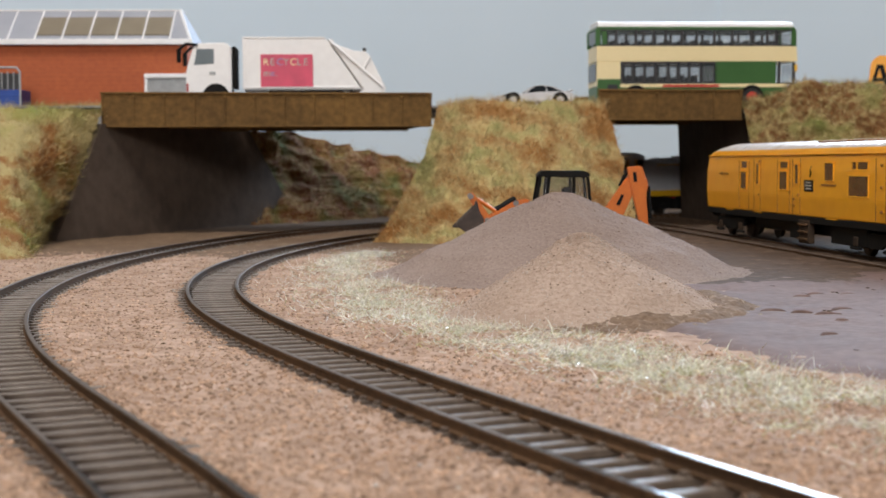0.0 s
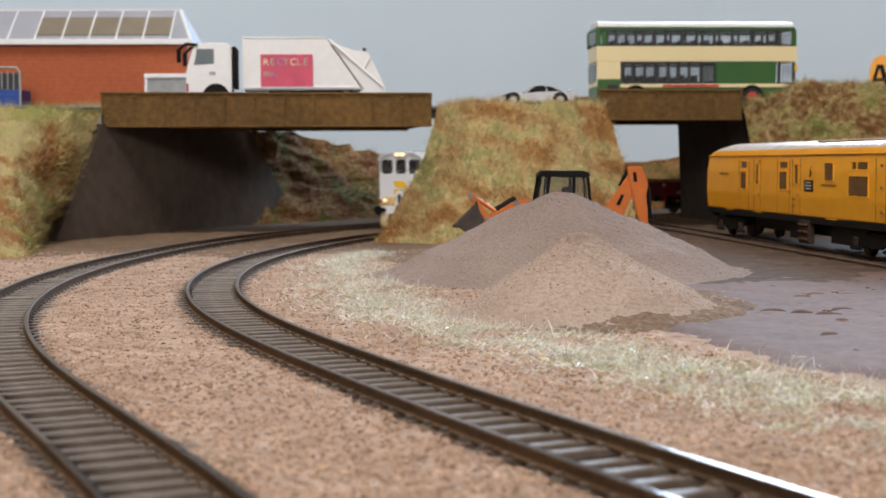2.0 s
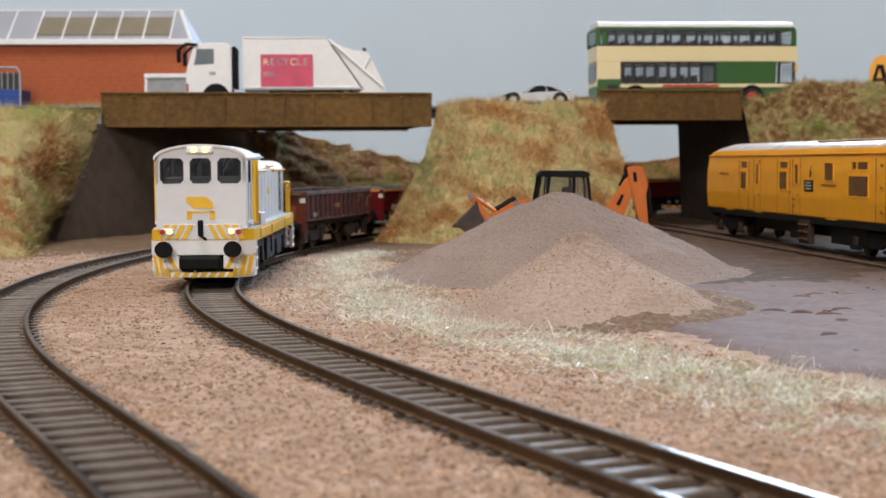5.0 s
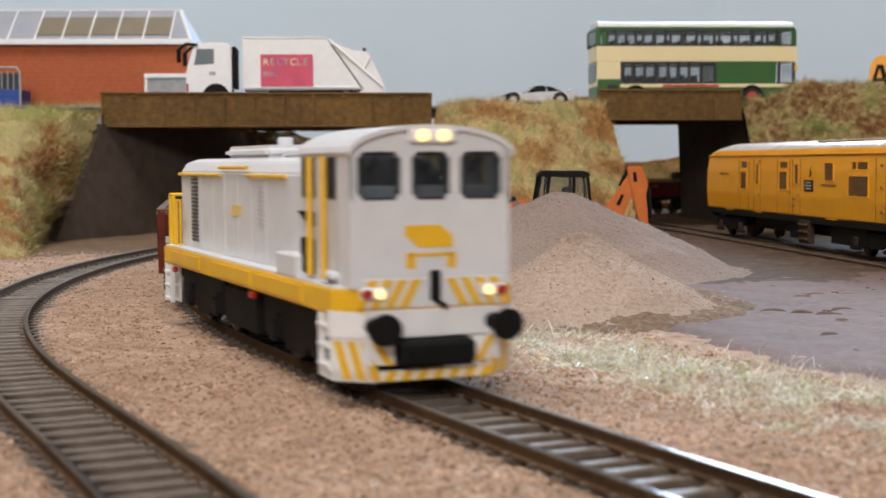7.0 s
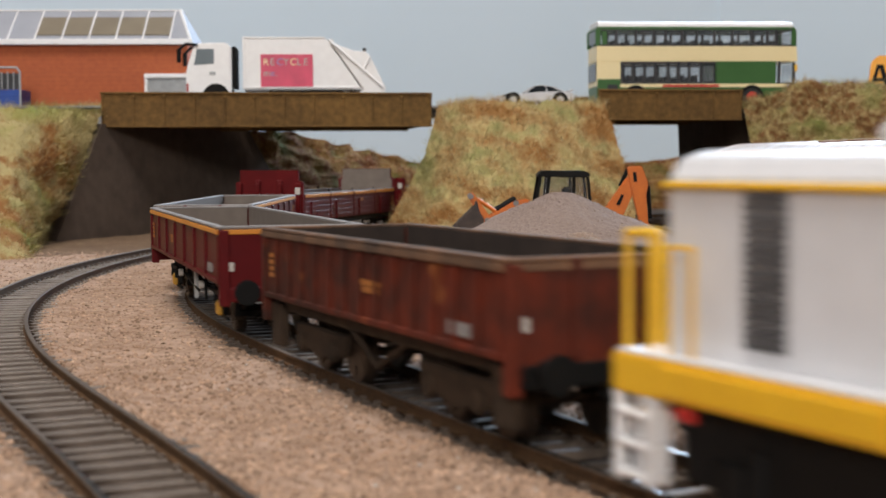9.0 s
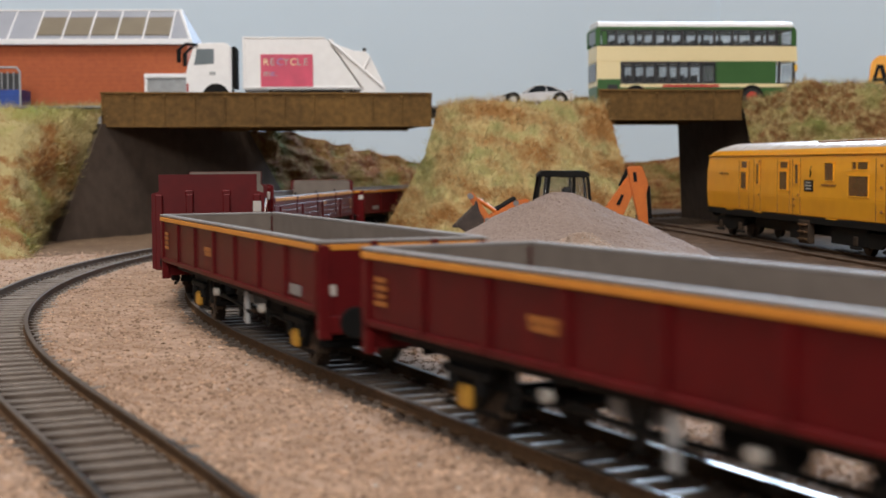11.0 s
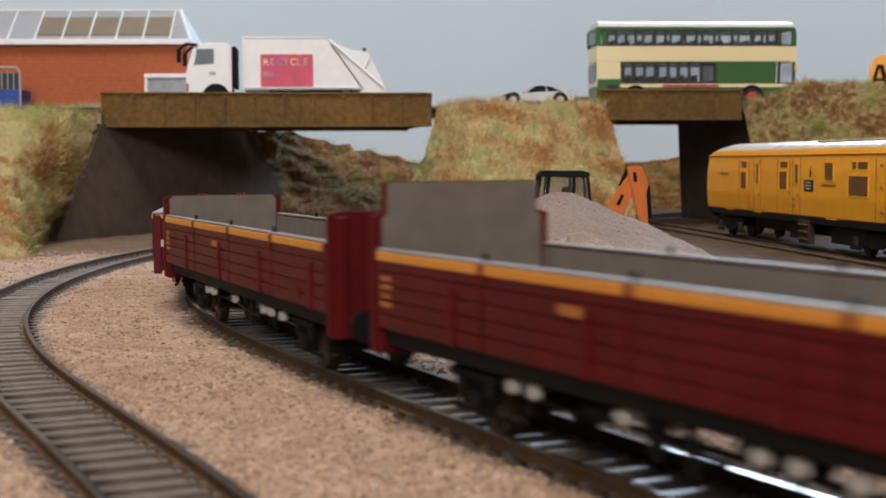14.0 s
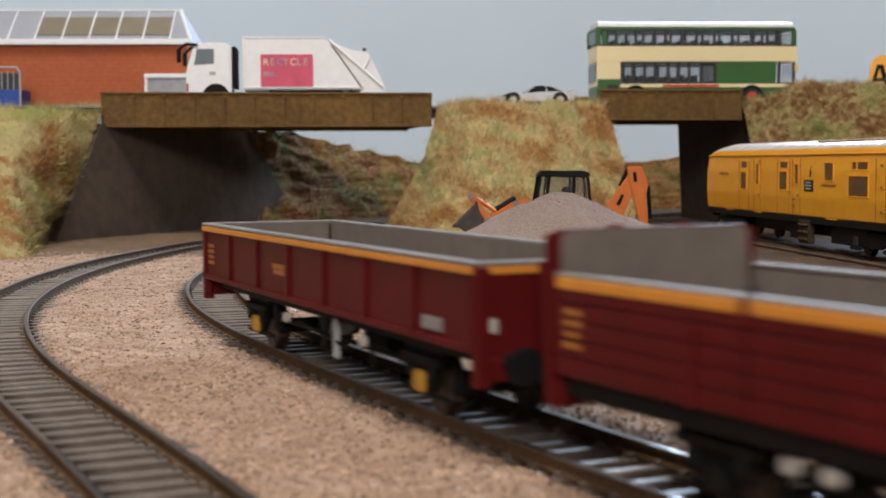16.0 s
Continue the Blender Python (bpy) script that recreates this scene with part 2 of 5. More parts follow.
for matt in (GREENBANK, GREENTUFT, OLIVEBANK, OLIVETUFT):
    matt.node_tree.nodes["Principled BSDF"].inputs["Specular IOR Level"].default_value = 0.12

# ---- mesh helpers, in millimetres ----
U = 0.001


def part(name, bm, material, parent=None, label="", m=None, smooth=False):
    """One mesh object from a bmesh in millimetres, under parent."""
    if m is not None:
        bmesh.ops.transform(bm, matrix=m, verts=bm.verts)
    bmesh.ops.scale(bm, vec=(U, U, U), verts=bm.verts)
    data = bpy.data.meshes.new(name)
    bm.to_mesh(data)
    bm.free()
    for one in material if isinstance(material, (list, tuple)) else (material,):
        data.materials.append(one)
    if smooth:
        for poly in data.polygons:
            poly.use_smooth = True
    ob = new(name, data)
    if parent:
        ob.parent = parent
    if label:
        ob["label"] = label
    return ob


def thing(name, label, category, m=None, group="", kind=""):
    ob = new(name)
    ob.empty_display_size = 0.005
    if m is not None:
        ob.matrix_world = m
    return tagged(ob, label, category, group, kind)


def mm(x, y, z, rx=0, ry=0, rz=0):
    return pose(x * U, y * U, z * U, rx, ry, rz)


def box(sx, sy, sz, at=(0, 0, 0), bevel=0.0, bm=None, rot=None, seg=1):
    """A box of the size, centred at at; bevelled edges; added to bm."""
    b = bmesh.new()
    bmesh.ops.create_cube(b, size=1)
    bmesh.ops.scale(b, vec=(sx, sy, sz), verts=b.verts)
    if bevel:
        bmesh.ops.bevel(b, geom=list(b.edges), offset=bevel, segments=seg, affect="EDGES", clamp_overlap=True)
    if rot:
        bmesh.ops.transform(b, matrix=Euler([radians(a) for a in rot]).to_matrix().to_4x4(), verts=b.verts)
    bmesh.ops.translate(b, vec=at, verts=b.verts)
    return join(bm, b)


def join(bm, b):
    if bm is None:
        return b
    data = bpy.data.meshes.new("t")
    b.to_mesh(data)
    b.free()
    bm.from_mesh(data)
    bpy.data.meshes.remove(data)
    return bm


def cyl(r, length, at=(0, 0, 0), axis="z", r2=None, n=20, bm=None, bevel=0.0):
    b = bmesh.new()
    bmesh.ops.create_cone(b, cap_ends=True, segments=n, radius1=r, radius2=r if r2 is None else r2, depth=length)
    if bevel:
        bmesh.ops.bevel(b, geom=[e for e in b.edges if len(e.link_faces) == 2 and any(len(f.verts) > 4 for f in e.link_faces)], offset=bevel, segments=2, affect="EDGES")
    turn = {"z": (0, 0, 0), "x": (0, 90, 0), "y": (90, 0, 0)}[axis]
    bmesh.ops.transform(b, matrix=pose(*at, *turn), verts=b.verts)
    return join(bm, b)


def rod(a, c, r, n=8, bm=None):
    a, c = Vector(a), Vector(c)
    d = c - a
    b = bmesh.new()
    bmesh.ops.create_cone(b, cap_ends=True, segments=n, radius1=r, radius2=r, depth=d.length)
    bmesh.ops.transform(b, matrix=Matrix.Translation((a + c) / 2) @ d.to_track_quat("Z", "Y").to_matrix().to_4x4(), verts=b.verts)
    return join(bm, b)


def prism(points, width, axis="y", at=0.0, bevel=0.0, bm=None):
    """A profile extruded to width about at: points are (x, z) for axis y, (y, z) for axis x, (x, y) for axis z."""
    b = bmesh.new()
    put = {"y": lambda u, v, w: (u, w, v), "x": lambda u, v, w: (w, u, v), "z": lambda u, v, w: (u, v, w)}[axis]
    vs = [b.verts.new(put(u, v, at - width / 2)) for u, v in points]
    face = b.faces.new(vs)
    out = bmesh.ops.extrude_face_region(b, geom=[face])
    bmesh.ops.translate(b, vec=put(0, 0, width), verts=[v for v in out["geom"] if isinstance(v, bmesh.types.BMVert)])
    bmesh.ops.recalc_face_normals(b, faces=b.faces)
    if bevel:
        bmesh.ops.bevel(b, geom=list(b.edges), offset=bevel, segments=2, affect="EDGES", clamp_overlap=True)
    return join(bm, b)


def mesh_from(name, verts, faces, material, parent=None, smooth=False):
    data = bpy.data.meshes.new(name)
    data.from_pydata([tuple(v) for v in np.asarray(verts) * U], [], faces)
    for one in material if isinstance(material, (list, tuple)) else (material,):
        data.materials.append(one)
    if smooth:
        data.polygons.foreach_set("use_smooth", [True] * len(data.polygons))
    data.update()
    ob = new(name, data)
    if parent:
        ob.parent = parent
    return ob


def fbm(x, y, scale, seed=0.0, octaves=4):
    return noise.fractal(Vector((x / scale + seed, y / scale - seed, seed * 1.7)), 1.0, 2.0, octaves)


def patch(name, rows, material, n=60, m=60, rough=3.0, scale=14.0, seed=1.0, parent=None):
    """A sheet through rows of corner points (each row as long as the others), finely split and roughened along its normal."""
    P = np.array(rows, float)
    a, c = P.shape[:2]
    u, v = np.linspace(0, a - 1, n), np.linspace(0, c - 1, m)
    G = np.zeros((n, m, 3))
    for i, uu in enumerate(u):
        i0 = min(int(uu), a - 2)
        row = P[i0] * (1 - (uu - i0)) + P[i0 + 1] * (uu - i0)
        for k in range(3):
            G[i, :, k] = np.interp(v, range(c), row[:, k])
    N = np.cross(np.gradient(G, axis=0), np.gradient(G, axis=1))
    N /= np.linalg.norm(N, axis=2, keepdims=True) + 1e-9
    for i in range(n):
        for k in range(m):
            x, y, z = G[i, k]
            d = noise.fractal(Vector((x / scale + seed, y / scale, z / scale)), 0.9, 2.0, 5) * rough
            G[i, k] += N[i, k] * d
    faces = [(i * m + k, i * m + k + 1, (i + 1) * m + k + 1, (i + 1) * m + k) for i in range(n - 1) for k in range(m - 1)]
    ob = mesh_from(name, G.reshape(-1, 3), faces, material, parent, True)
    return ob, G, N


# ---- the lines of the two running tracks ----
def line_of(start, heading, length, curvature, before, after, far):
    """Points every millimetre of a line whose curvature (1/m) is given at even steps over its length."""
    s = np.arange(-before, length + after, 1.0)
    k = np.interp(s, np.linspace(0, length, len(curvature)), curvature) * 1e-3
    k[s > length] = far * 1e-3
    k[s < 0] = 0
    t = np.concatenate([[0], np.cumsum((k[1:] + k[:-1]) / 2)])
    i = int(before)
    t += heading - t[i]
    h = (t[1:] + t[:-1]) / 2
    x = np.concatenate([[0], np.cumsum(np.cos(h))])
    y = np.concatenate([[0], np.cumsum(np.sin(h))])
    return s, x + start[0] - x[i], y + start[1] - y[i], t


S1, X1, Y1, T1 = line_of((66.86, 114.41), 2.0617, 777.4, (-0.517, -0.372, -0.312, -1.459, -1.859, -1.613, -1.469, -1.268, -1.047), 950, 1500, -1.5)
S2, X2, Y2, T2 = line_of((-32.2, 171.05), 1.9942, 563.1, (0.936, -0.049, -1.338, -1.688, -1.489, -1.379, -1.257, -1.09, -0.911), 500, 800, -1.3)
S3 = np.arange(0.0, 900.0)
H3 = math.atan2(243, -27)
X3, Y3, T3 = 192 + S3 * math.cos(H3), 455 + S3 * math.sin(H3), np.full(900, H3)
GAUGE = 8.25
FLOOR = -3.0


def on_line(X, Y, T, i, off):
    return X[i] - math.sin(T[i]) * off, Y[i] + math.cos(T[i]) * off


# ---- large structure ----
def ground_height(x, y):
    d = min(np.min((X1 - x) ** 2 + (Y1 - y) ** 2), np.min((X2 - x) ** 2 + (Y2 - y) ** 2)) ** 0.5
    bed = -4.7 + 2.35 * min(max((d - 8.9) / 2.8, 0), 1)
    return bed + 0.35 * fbm(x, y, 16, 3.0) + 0.42 * fbm(x, y, 6.0, 5.0)


def ground():
    xs = np.concatenate([np.linspace(-3000, -340, 10), np.arange(-330, 330, 2.2), np.linspace(340, 3000, 10)])
    ys = np.concatenate([np.linspace(-2500, 30, 10), np.arange(40, 480, 2.2), np.arange(480, 1250, 8.0), np.linspace(1260, 4000, 8)])
    V = [(x, y, ground_height(x, y)) for y in ys for x in xs]
    w = len(xs)
    F = [(j * w + i, j * w + i + 1, (j + 1) * w + i + 1, (j + 1) * w + i) for j in range(len(ys) - 1) for i in range(w - 1)]
    ob = mesh_from("ground", V, F, [BALLAST, STAINED, SHADEEARTH], None, True)
    A = np.concatenate([np.stack([X1, Y1], 1)[::6], np.stack([X2, Y2], 1)[::6]])
    for p in ob.data.polygons:
        c = p.center / U
        if abs(c.x) < 330 and 40 < c.y < 1000 and np.min((A[:, 0] - c.x) ** 2 + (A[:, 1] - c.y) ** 2) < (10.5 + 4 * fbm(c.x, c.y, 7, 1.5)) ** 2:
            p.material_index = 1
        # the far ground takes the earthy tone that has the bridge shade painted in
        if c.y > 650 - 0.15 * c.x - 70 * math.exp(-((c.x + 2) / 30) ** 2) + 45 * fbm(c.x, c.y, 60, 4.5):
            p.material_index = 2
    tagged(ob, "sandy pinkish-brown ballast ground of a model railway", "ground", kind="structure")


ground()


def sweep(X, Y, T, i0, i1, step, off, profile):
    V, F = [], []
    n = len(profile)
    ids = list(range(i0, i1, step))
    for i in ids:
        x, y = on_line(X, Y, T, i, off)
        for a, z in profile:
            V.append((x - math.sin(T[i]) * a, y + math.cos(T[i]) * a, z))
    for k in range(len(ids) - 1):
        for j in range(n):
            F.append((k * n + j, k * n + (j + 1) % n, (k + 1) * n + (j + 1) % n, (k + 1) * n + j))
    return V, F


RAIL = [(-0.8, -2.5), (0.8, -2.5), (0.8, -2.2), (0.3, -1.9), (0.3, -0.9), (0.55, -0.7), (0.55, -0.15), (0.42, 0.0), (-0.42, 0.0), (-0.55, -0.15), (-0.55, -0.7), (-0.3, -0.9), (-0.3, -1.9), (-0.8, -2.2)]


def track(label, X, Y, T, i0, i1, pitch=7.3):
    top = thing("railway_track", label, "railway track")
    for off in (GAUGE, -GAUGE):
        V, F = sweep(X, Y, T, i0, i1, 5, off, RAIL)
        ob = mesh_from("rail", V, F, [RUST, STEEL, GLINTLESS], top)
        for k, poly in enumerate(ob.data.polygons):
            if k % len(RAIL) in (6, 7, 8):
                # the glint is confined by material: shiny head near the viewer, glintless beyond
                poly.material_index = 1 if k % len(RAIL) == 7 and poly.center.y < 0.21 else 2
        ob["label"] = "rust-sided steel rail, head shiny only where the glint is wanted"
    sl = box(2.5, 30, 1.6, (0, 0, -3.3), 0.25)
    for s in (1, -1):
        for a in (1, -1):
            box(1.5, 1.0, 0.7, (0, s * GAUGE + a * 1.3, -2.2), 0, sl)
    V, F = [], []
    for k, i in enumerate(range(i0, i1, 4)):
        for a in (-11.5, -6, 0, 6, 11.5):
            x, y = on_line(X, Y, T, i, a)
            V.append((x, y, -4.3 + 0.3 * fbm(x, y, 5, 9.0)))
        if k:
            F += [(5 * k - 5 + j, 5 * k - 4 + j, 5 * k + 1 + j, 5 * k + j) for j in range(4)]
    mesh_from("ballast_bed", V, F, BED, top)["label"] = "dark rust-brown ballast between the sleepers"
    first = part("sleeper", sl, SLEEPER, top)
    d = i0 + 3.0
    rnd = random.Random(4)
    while d < i1 - 4:
        i = int(d)
        m = mm(X[i] + rnd.uniform(-0.25, 0.25), Y[i] + rnd.uniform(-0.25, 0.25), rnd.uniform(-0.15, 0.1), 0, 0, math.degrees(T[i]) + rnd.uniform(-1, 1))
        ob = first if d < i0 + 4 else new("sleeper", first.data)
        ob.parent = top
        ob.matrix_basis = m
        d += pitch
    return top


track("curved single track with brown sleepers in sandy ballast", X1, Y1, T1, 830, 2150)
track("outer curved track with brown sleepers in sandy ballast", X2, Y2, T2, 360, 1500)
track("straight yard siding in dark ballast under the coach", X3, Y3, T3, 10, 880)


# ---- the train ----
WHEELSETS = []


def wheelset(top, x, r, name="wheelset"):
    b = None
    for s in (1, -1):
        b = cyl(r, 2.0, (0, s * 8.0, 0), "y", n=24, bm=b, bevel=0.3)
        cyl(r + 0.5, 0.5, (0, s * 6.9, 0), "y", n=24, bm=b)
        for k in range(5):
            a = 2 * math.pi * k / 5
            cyl(r * 0.16, 0.5, (r * 0.6 * math.cos(a), s * 9.05, r * 0.6 * math.sin(a)), "y", n=8, bm=b)
    cyl(1.0, 15, (0, 0, 0), "y", n=10, bm=b)
    ob = part(name, b, WHEEL, top, "blackened wheels with worn brown treads")
    ob.matrix_basis = mm(x, 0, r - 0.1)
    WHEELSETS.append((ob, x, r))
    return ob


def coupling(top, x, sign):
    b = box(7, 3, 1.2, (x + sign * 2.5, 0, 8.2), 0.3)
    box(1.2, 6.5, 1.8, (x + sign * 5.5, 0, 8.2), 0.3, b)
    part("coupling", b, BLACK, top)


def buffer(top, x, y, z, sign, r=2.6, reach=5.0):
    b = cyl(1.5, reach, (x + sign * reach / 2, y, z), "x", n=14)
    cyl(r, 1.0, (x + sign * reach, y, z), "x", n=20, bm=b, bevel=0.25)
    part("buffer", b, BLACK, top, "round black buffer")


def stripes(name, x, y0, y1, z0, z1, count, lean, thick, parent, material):
    """Slanting bars on an end face at x."""
    w = (y1 - y0) / count
    for i in range(count):
        a = y0 + i * w + w * 0.25
        pts = [(a, z0), (a + w * 0.5, z0), (a + w * 0.5 + lean, z1), (a + lean, z1)]
        pts = [(min(max(p, y0), y1), q) for p, q in pts]
        part(name, prism(pts, thick, "x", x), material, parent)


def locomotive():
    L = 149.0
    f, r = L / 2, -L / 2
    top = thing("locomotive", "grey diesel locomotive with yellow footplate bands and lit headlights", "locomotive")
    # footplate and frame
    fp = prism([(r, -16.2), (f, -16.2), (f + 5, -12), (f + 5, 12), (f, 16.2), (r, 16.2)], 4.6, "z", 16.7, 0.25)
    band = part("footplate", fp, LOCOYELLOW, top, "yellow footplate valance")
    deck = prism([(r + 0.6, -15.8), (f - 0.4, -15.8), (f + 4.4, -11.6), (f + 4.4, 11.6), (f - 0.4, 15.8), (r + 0.6, 15.8)], 0.5, "z", 19.2)
    part("walkway", deck, LOCOGREY, top)
    for x in (-48, 2, 40):
        for s in (1, -1):
            part("valance_plate", box(34, 0.5, 3.2, (x, s * 16.3, 16.7), 0.1), LOCOYELLOW, band)
    # hood
    hood = prism([(-12.6, 19.2), (12.6, 19.2), (12.6, 39.2), (11.2, 41.6), (8, 42.6), (-8, 42.6), (-11.2, 41.6), (-12.6, 39.2)], 117.5, "x", r + 5.6 + 58.75, 0.35)
    hd = part("hood", hood, LOCOGREY, top, "long light grey engine hood")
    part("roof_box", box(40, 15, 3.2, (r + 52, 0, 44.0), 1.2, seg=3), LOCOGREY, hd)
    part("roof_box", box(18, 12, 1.6, (r + 88, 0, 43.2), 0.6, seg=2), LOCOGREY, hd)
    b = rod((r + 30, -4, 42), (r + 30, -4, 44.6), 0.3)
    rod((r + 30, 4, 42), (r + 30, 4, 44.6), 0.3, bm=b)
    rod((r + 30, -4, 44.6), (r + 30, 4, 44.6), 0.4, bm=b)
    part("roof_rail", b, LOCOGREY, hd)
    part("exhaust", cyl(1.7, 2.4, (r + 60, 0, 46.4), n=18, bevel=0.3), LOCOGREY, hd)
    for s in (1, -1):
        for i in range(6):
            b = None
            for k in range(3):
                b = box(6.4, 0.5, 0.72, (r + 22.6, s * 12.75, 21.6 + i * 2.95 + k * 0.95), 0, b)
            part("louvre", b, LOUVRE, hd, "dark ventilation louvre")
        for i in range(9):
            part("slat", box(6, 0.24, 0.35, (r + 88, s * 12.75, 28.5 + i * 1.0)), LOCOGREY, hd)
        for i in range(6):
            part("door_seam", box(0.14, 0.16, 18.5, (r + 30 + i * 12.5, s * 12.6, 30)), LOCOGREY, hd)
        part("handrail", rod((r + 5.5, s * 13.1, 38.6), (r + 52, s * 13.1, 38.6), 0.42), LOCOYELLOW, hd, "yellow handrail")
        part("handrail", rod((r + 52, s * 13.1, 40.4), (r + 78, s * 13.1, 40.4), 0.42), LOCOYELLOW, hd, "yellow handrail")
        part("handrail", rod((r + 78, s * 13.1, 38.6), (r + 109, s * 13.1, 38.6), 0.42), LOCOYELLOW, hd, "yellow handrail")
        part("emblem", prism([(r + 61, 29.2), (r + 70, 29.2), (r + 72, 31.8), (r + 63, 31.8)], 0.2, "y", s * 12.72), SIDEMARK, hd, "small faded yellow emblem")
    # cab: side walls, front wall with three windows, arched roof
    c0, c1 = r + 124, f + 4.2
    arc = [(14.6 * math.cos(a), 43.2 + 4.9 * math.sin(a)) for a in np.linspace(0, math.pi, 15)]
    cab = prism([(-14.0, 19.2), (14.0, 19.2), (14.1, 34.8), (-14.1, 34.8)], c1 - c0, "x", (c0 + c1) / 2)
    cb = part("cab", cab, LOCOGREY, top, "light grey cab with three front windows")
    lights = ((-12.6, -5.3), (-3.3, 3.3), (5.3, 12.6))
    for x in (c0 + 0.6, c1 - 0.6):
        sg = 1 if x > 0 else -1
        part("cab_wall", prism([(a, z - 0.1) for a, z in arc] + [(-14.2, 43.2), (14.2, 43.2)], 1.2, "x", x), LOCOGREY, cb)
        for y0, y1 in ((-14.1, -12.6), (-5.3, -3.3), (3.3, 5.3), (12.6, 14.1)):
            part("window_pillar", box(1.2, y1 - y0, 8.6, (x, (y0 + y1) / 2, 39.0)), LOCOGREY, cb)
        for y0, y1 in lights:
            # rounded corner fillets, rubber surround and pane
            fill = None
            for yy, dy in ((y0, 1), (y1, -1)):
                for zz, dz in ((34.8, 1), (43.2, -1)):
                    fill = prism([(yy, zz), (yy + dy * 1.5, zz), (yy + dy * 0.45, zz + dz * 0.45), (yy, zz + dz * 1.5)], 1.1, "x", x, 0, fill)
            part("window_corner", fill, LOCOGREY, cb)
            fr = None
            for yy, zz, wy, wz in (((y0 + y1) / 2, 34.95, y1 - y0 - 1.6, 0.5), ((y0 + y1) / 2, 43.05, y1 - y0 - 1.6, 0.5), (y0 + 0.2, 39.0, 0.5, 6.6), (y1 - 0.2, 39.0, 0.5, 6.6)):
                fr = box(1.4, wy, wz, (x + sg * 0.1, yy, zz), 0.15, fr)
            part("window_frame", fr, DARKGREY, cb, "dark rubber window surround")
            part("window_pane", box(0.3, y1 - y0, 8.4, (x, (y0 + y1) / 2, 39.0)), CABGLASS, cb)
            if sg > 0:
                part("wiper", rod((x + 0.9, (y0 + y1) / 2, 43.4), (x + 0.9, y0 + 1.6, 39.5), 0.16, 6), BLACK, cb)
    for s in (1, -1):
        for x0, x1 in ((c0, c0 + 1.5), (c0 + 9.5, c0 + 17), (c0 + 22, c1)):
            part("window_pillar", box(x1 - x0, 1.0, 8.6, ((x0 + x1) / 2, s * 13.6, 39.0)), LOCOGREY, cb)
        part("cab_side_rail", box(c1 - c0, 1.0, 1.4, ((c0 + c1) / 2, s * 13.7, 43.2)), LOCOGREY, cb)
        part("window_pane", box(c1 - c0 - 2, 0.3, 8.4, ((c0 + c1) / 2, s * 13.4, 39.0)), CABGLASS, cb)
        for x0, x1 in ((c0 + 1.5, c0 + 9.5), (c0 + 17, c0 + 22)):
            fr = box(x1 - x0, 0.6, 0.5, ((x0 + x1) / 2, s * 14.0, 35.0), 0.1)
            for xx in (x0 + 0.2, x1 - 0.2):
                box(0.5, 0.6, 8.2, (xx, s * 14.0, 39.0), 0.1, fr)
            part("window_frame", fr, DARKGREY, cb, "dark rubber window surround")
        part("door_seam", box(0.3, 0.3, 15, (c0 + 16.6, s * 14.05, 27)), GREYP, cb)
        part("door_seam", box(0.3, 0.3, 15, (c0 + 22.4, s * 14.05, 27)), GREYP, cb)
        for x in (c0 + 10.8, c0 + 19.5):
            part("grab_rail", rod((x, s * 15.6, 20.5), (x, s * 15.6, 42.6), 0.55), LOCOYELLOW, cb, "yellow cab grab rail")
        part("cab_step", box(7, 2.0, 1.2, (c0 + 19.5, s * 14.6, 21.2), 0.2), LOCOGREY, cb)
        part("cab_equipment", box(7.5, 1.2, 6.8, (c0 + 5, s * 14.1, 23.8), 0.3), BLACK, cb, "black equipment recess below the side window")
        part("cab_equipment", prism([(c0 - 0.5, 32.2), (c0 + 9, 32.2), (c0 + 9, 29.6), (c0 + 4, 30.6)], 1.0, "y", s * 14.2), BLACK, cb)
        part("toolbox", box(14, 3.6, 4.4, (c0 - 4.5, s * 14.2, 21.5), 0.3), LOCOGREY, cb, "light grey box on the footplate")
    part("cab_desk", box(6, 24, 3.5, (c1 - 6, 0, 35.4), 0.5), LOCOGREY, cb)
    part("cab_seat", box(4, 5, 6, (c1 - 16, 8, 36.5), 0.8), BLACK, cb)
    roof = prism(arc + [(a * 0.97, z - 0.8) for a, z in arc[::-1]], c1 - c0 + 1.6, "x", (c0 + c1) / 2 + 0.4)
    rf = part("cab_roof", roof, LOCOGREY, top, "arched light grey cab roof", smooth=False)
    part("rain_strip", box(c1 - c0, 0.5, 0.5, ((c0 + c1) / 2, 14.5, 43.3)), LOCOGREY, rf)
    # lamps
    hl = part("headlight_housing", box(2.4, 8.4, 2.6, (c1 + 0.3, 0, 46.1), 0.5), WHITE, top)
    for y in (-1.8, 1.8):
        part("headlight", cyl(1.05, 1.2, (c1 + 1.3, y, 46.1), "x", n=18, bevel=0.2), LAMP, hl, "lit warm white headlight")
    for s in (1, -1):
        lamp = part("marker_housing", box(1.6, 4.6, 2.4, (f + 5.4, s * 10.4, 18.3), 0.5), LOCOGREY, top)
        part("marker_light", cyl(0.85, 1.4, (f + 6.0, s * 9.6, 18.3), "x", n=18, bevel=0.2), LAMP, lamp, "lit warm white marker light")
        part("tail_light", cyl(0.9, 1.2, (f + 5.9, s * 11.8, 18.3), "x", n=14), TAILRED, lamp, "unlit red tail light")
    # front: striped panel, beam, skirt, steps
    part("front_panel", box(0.6, 24.4, 5.2, (f + 5.1, 0, 18.2), 0.1), LOCOGREY, top)
    for i in range(4):
        for s in (1, -1):
            a = s * (2.2 + i * 2.5)
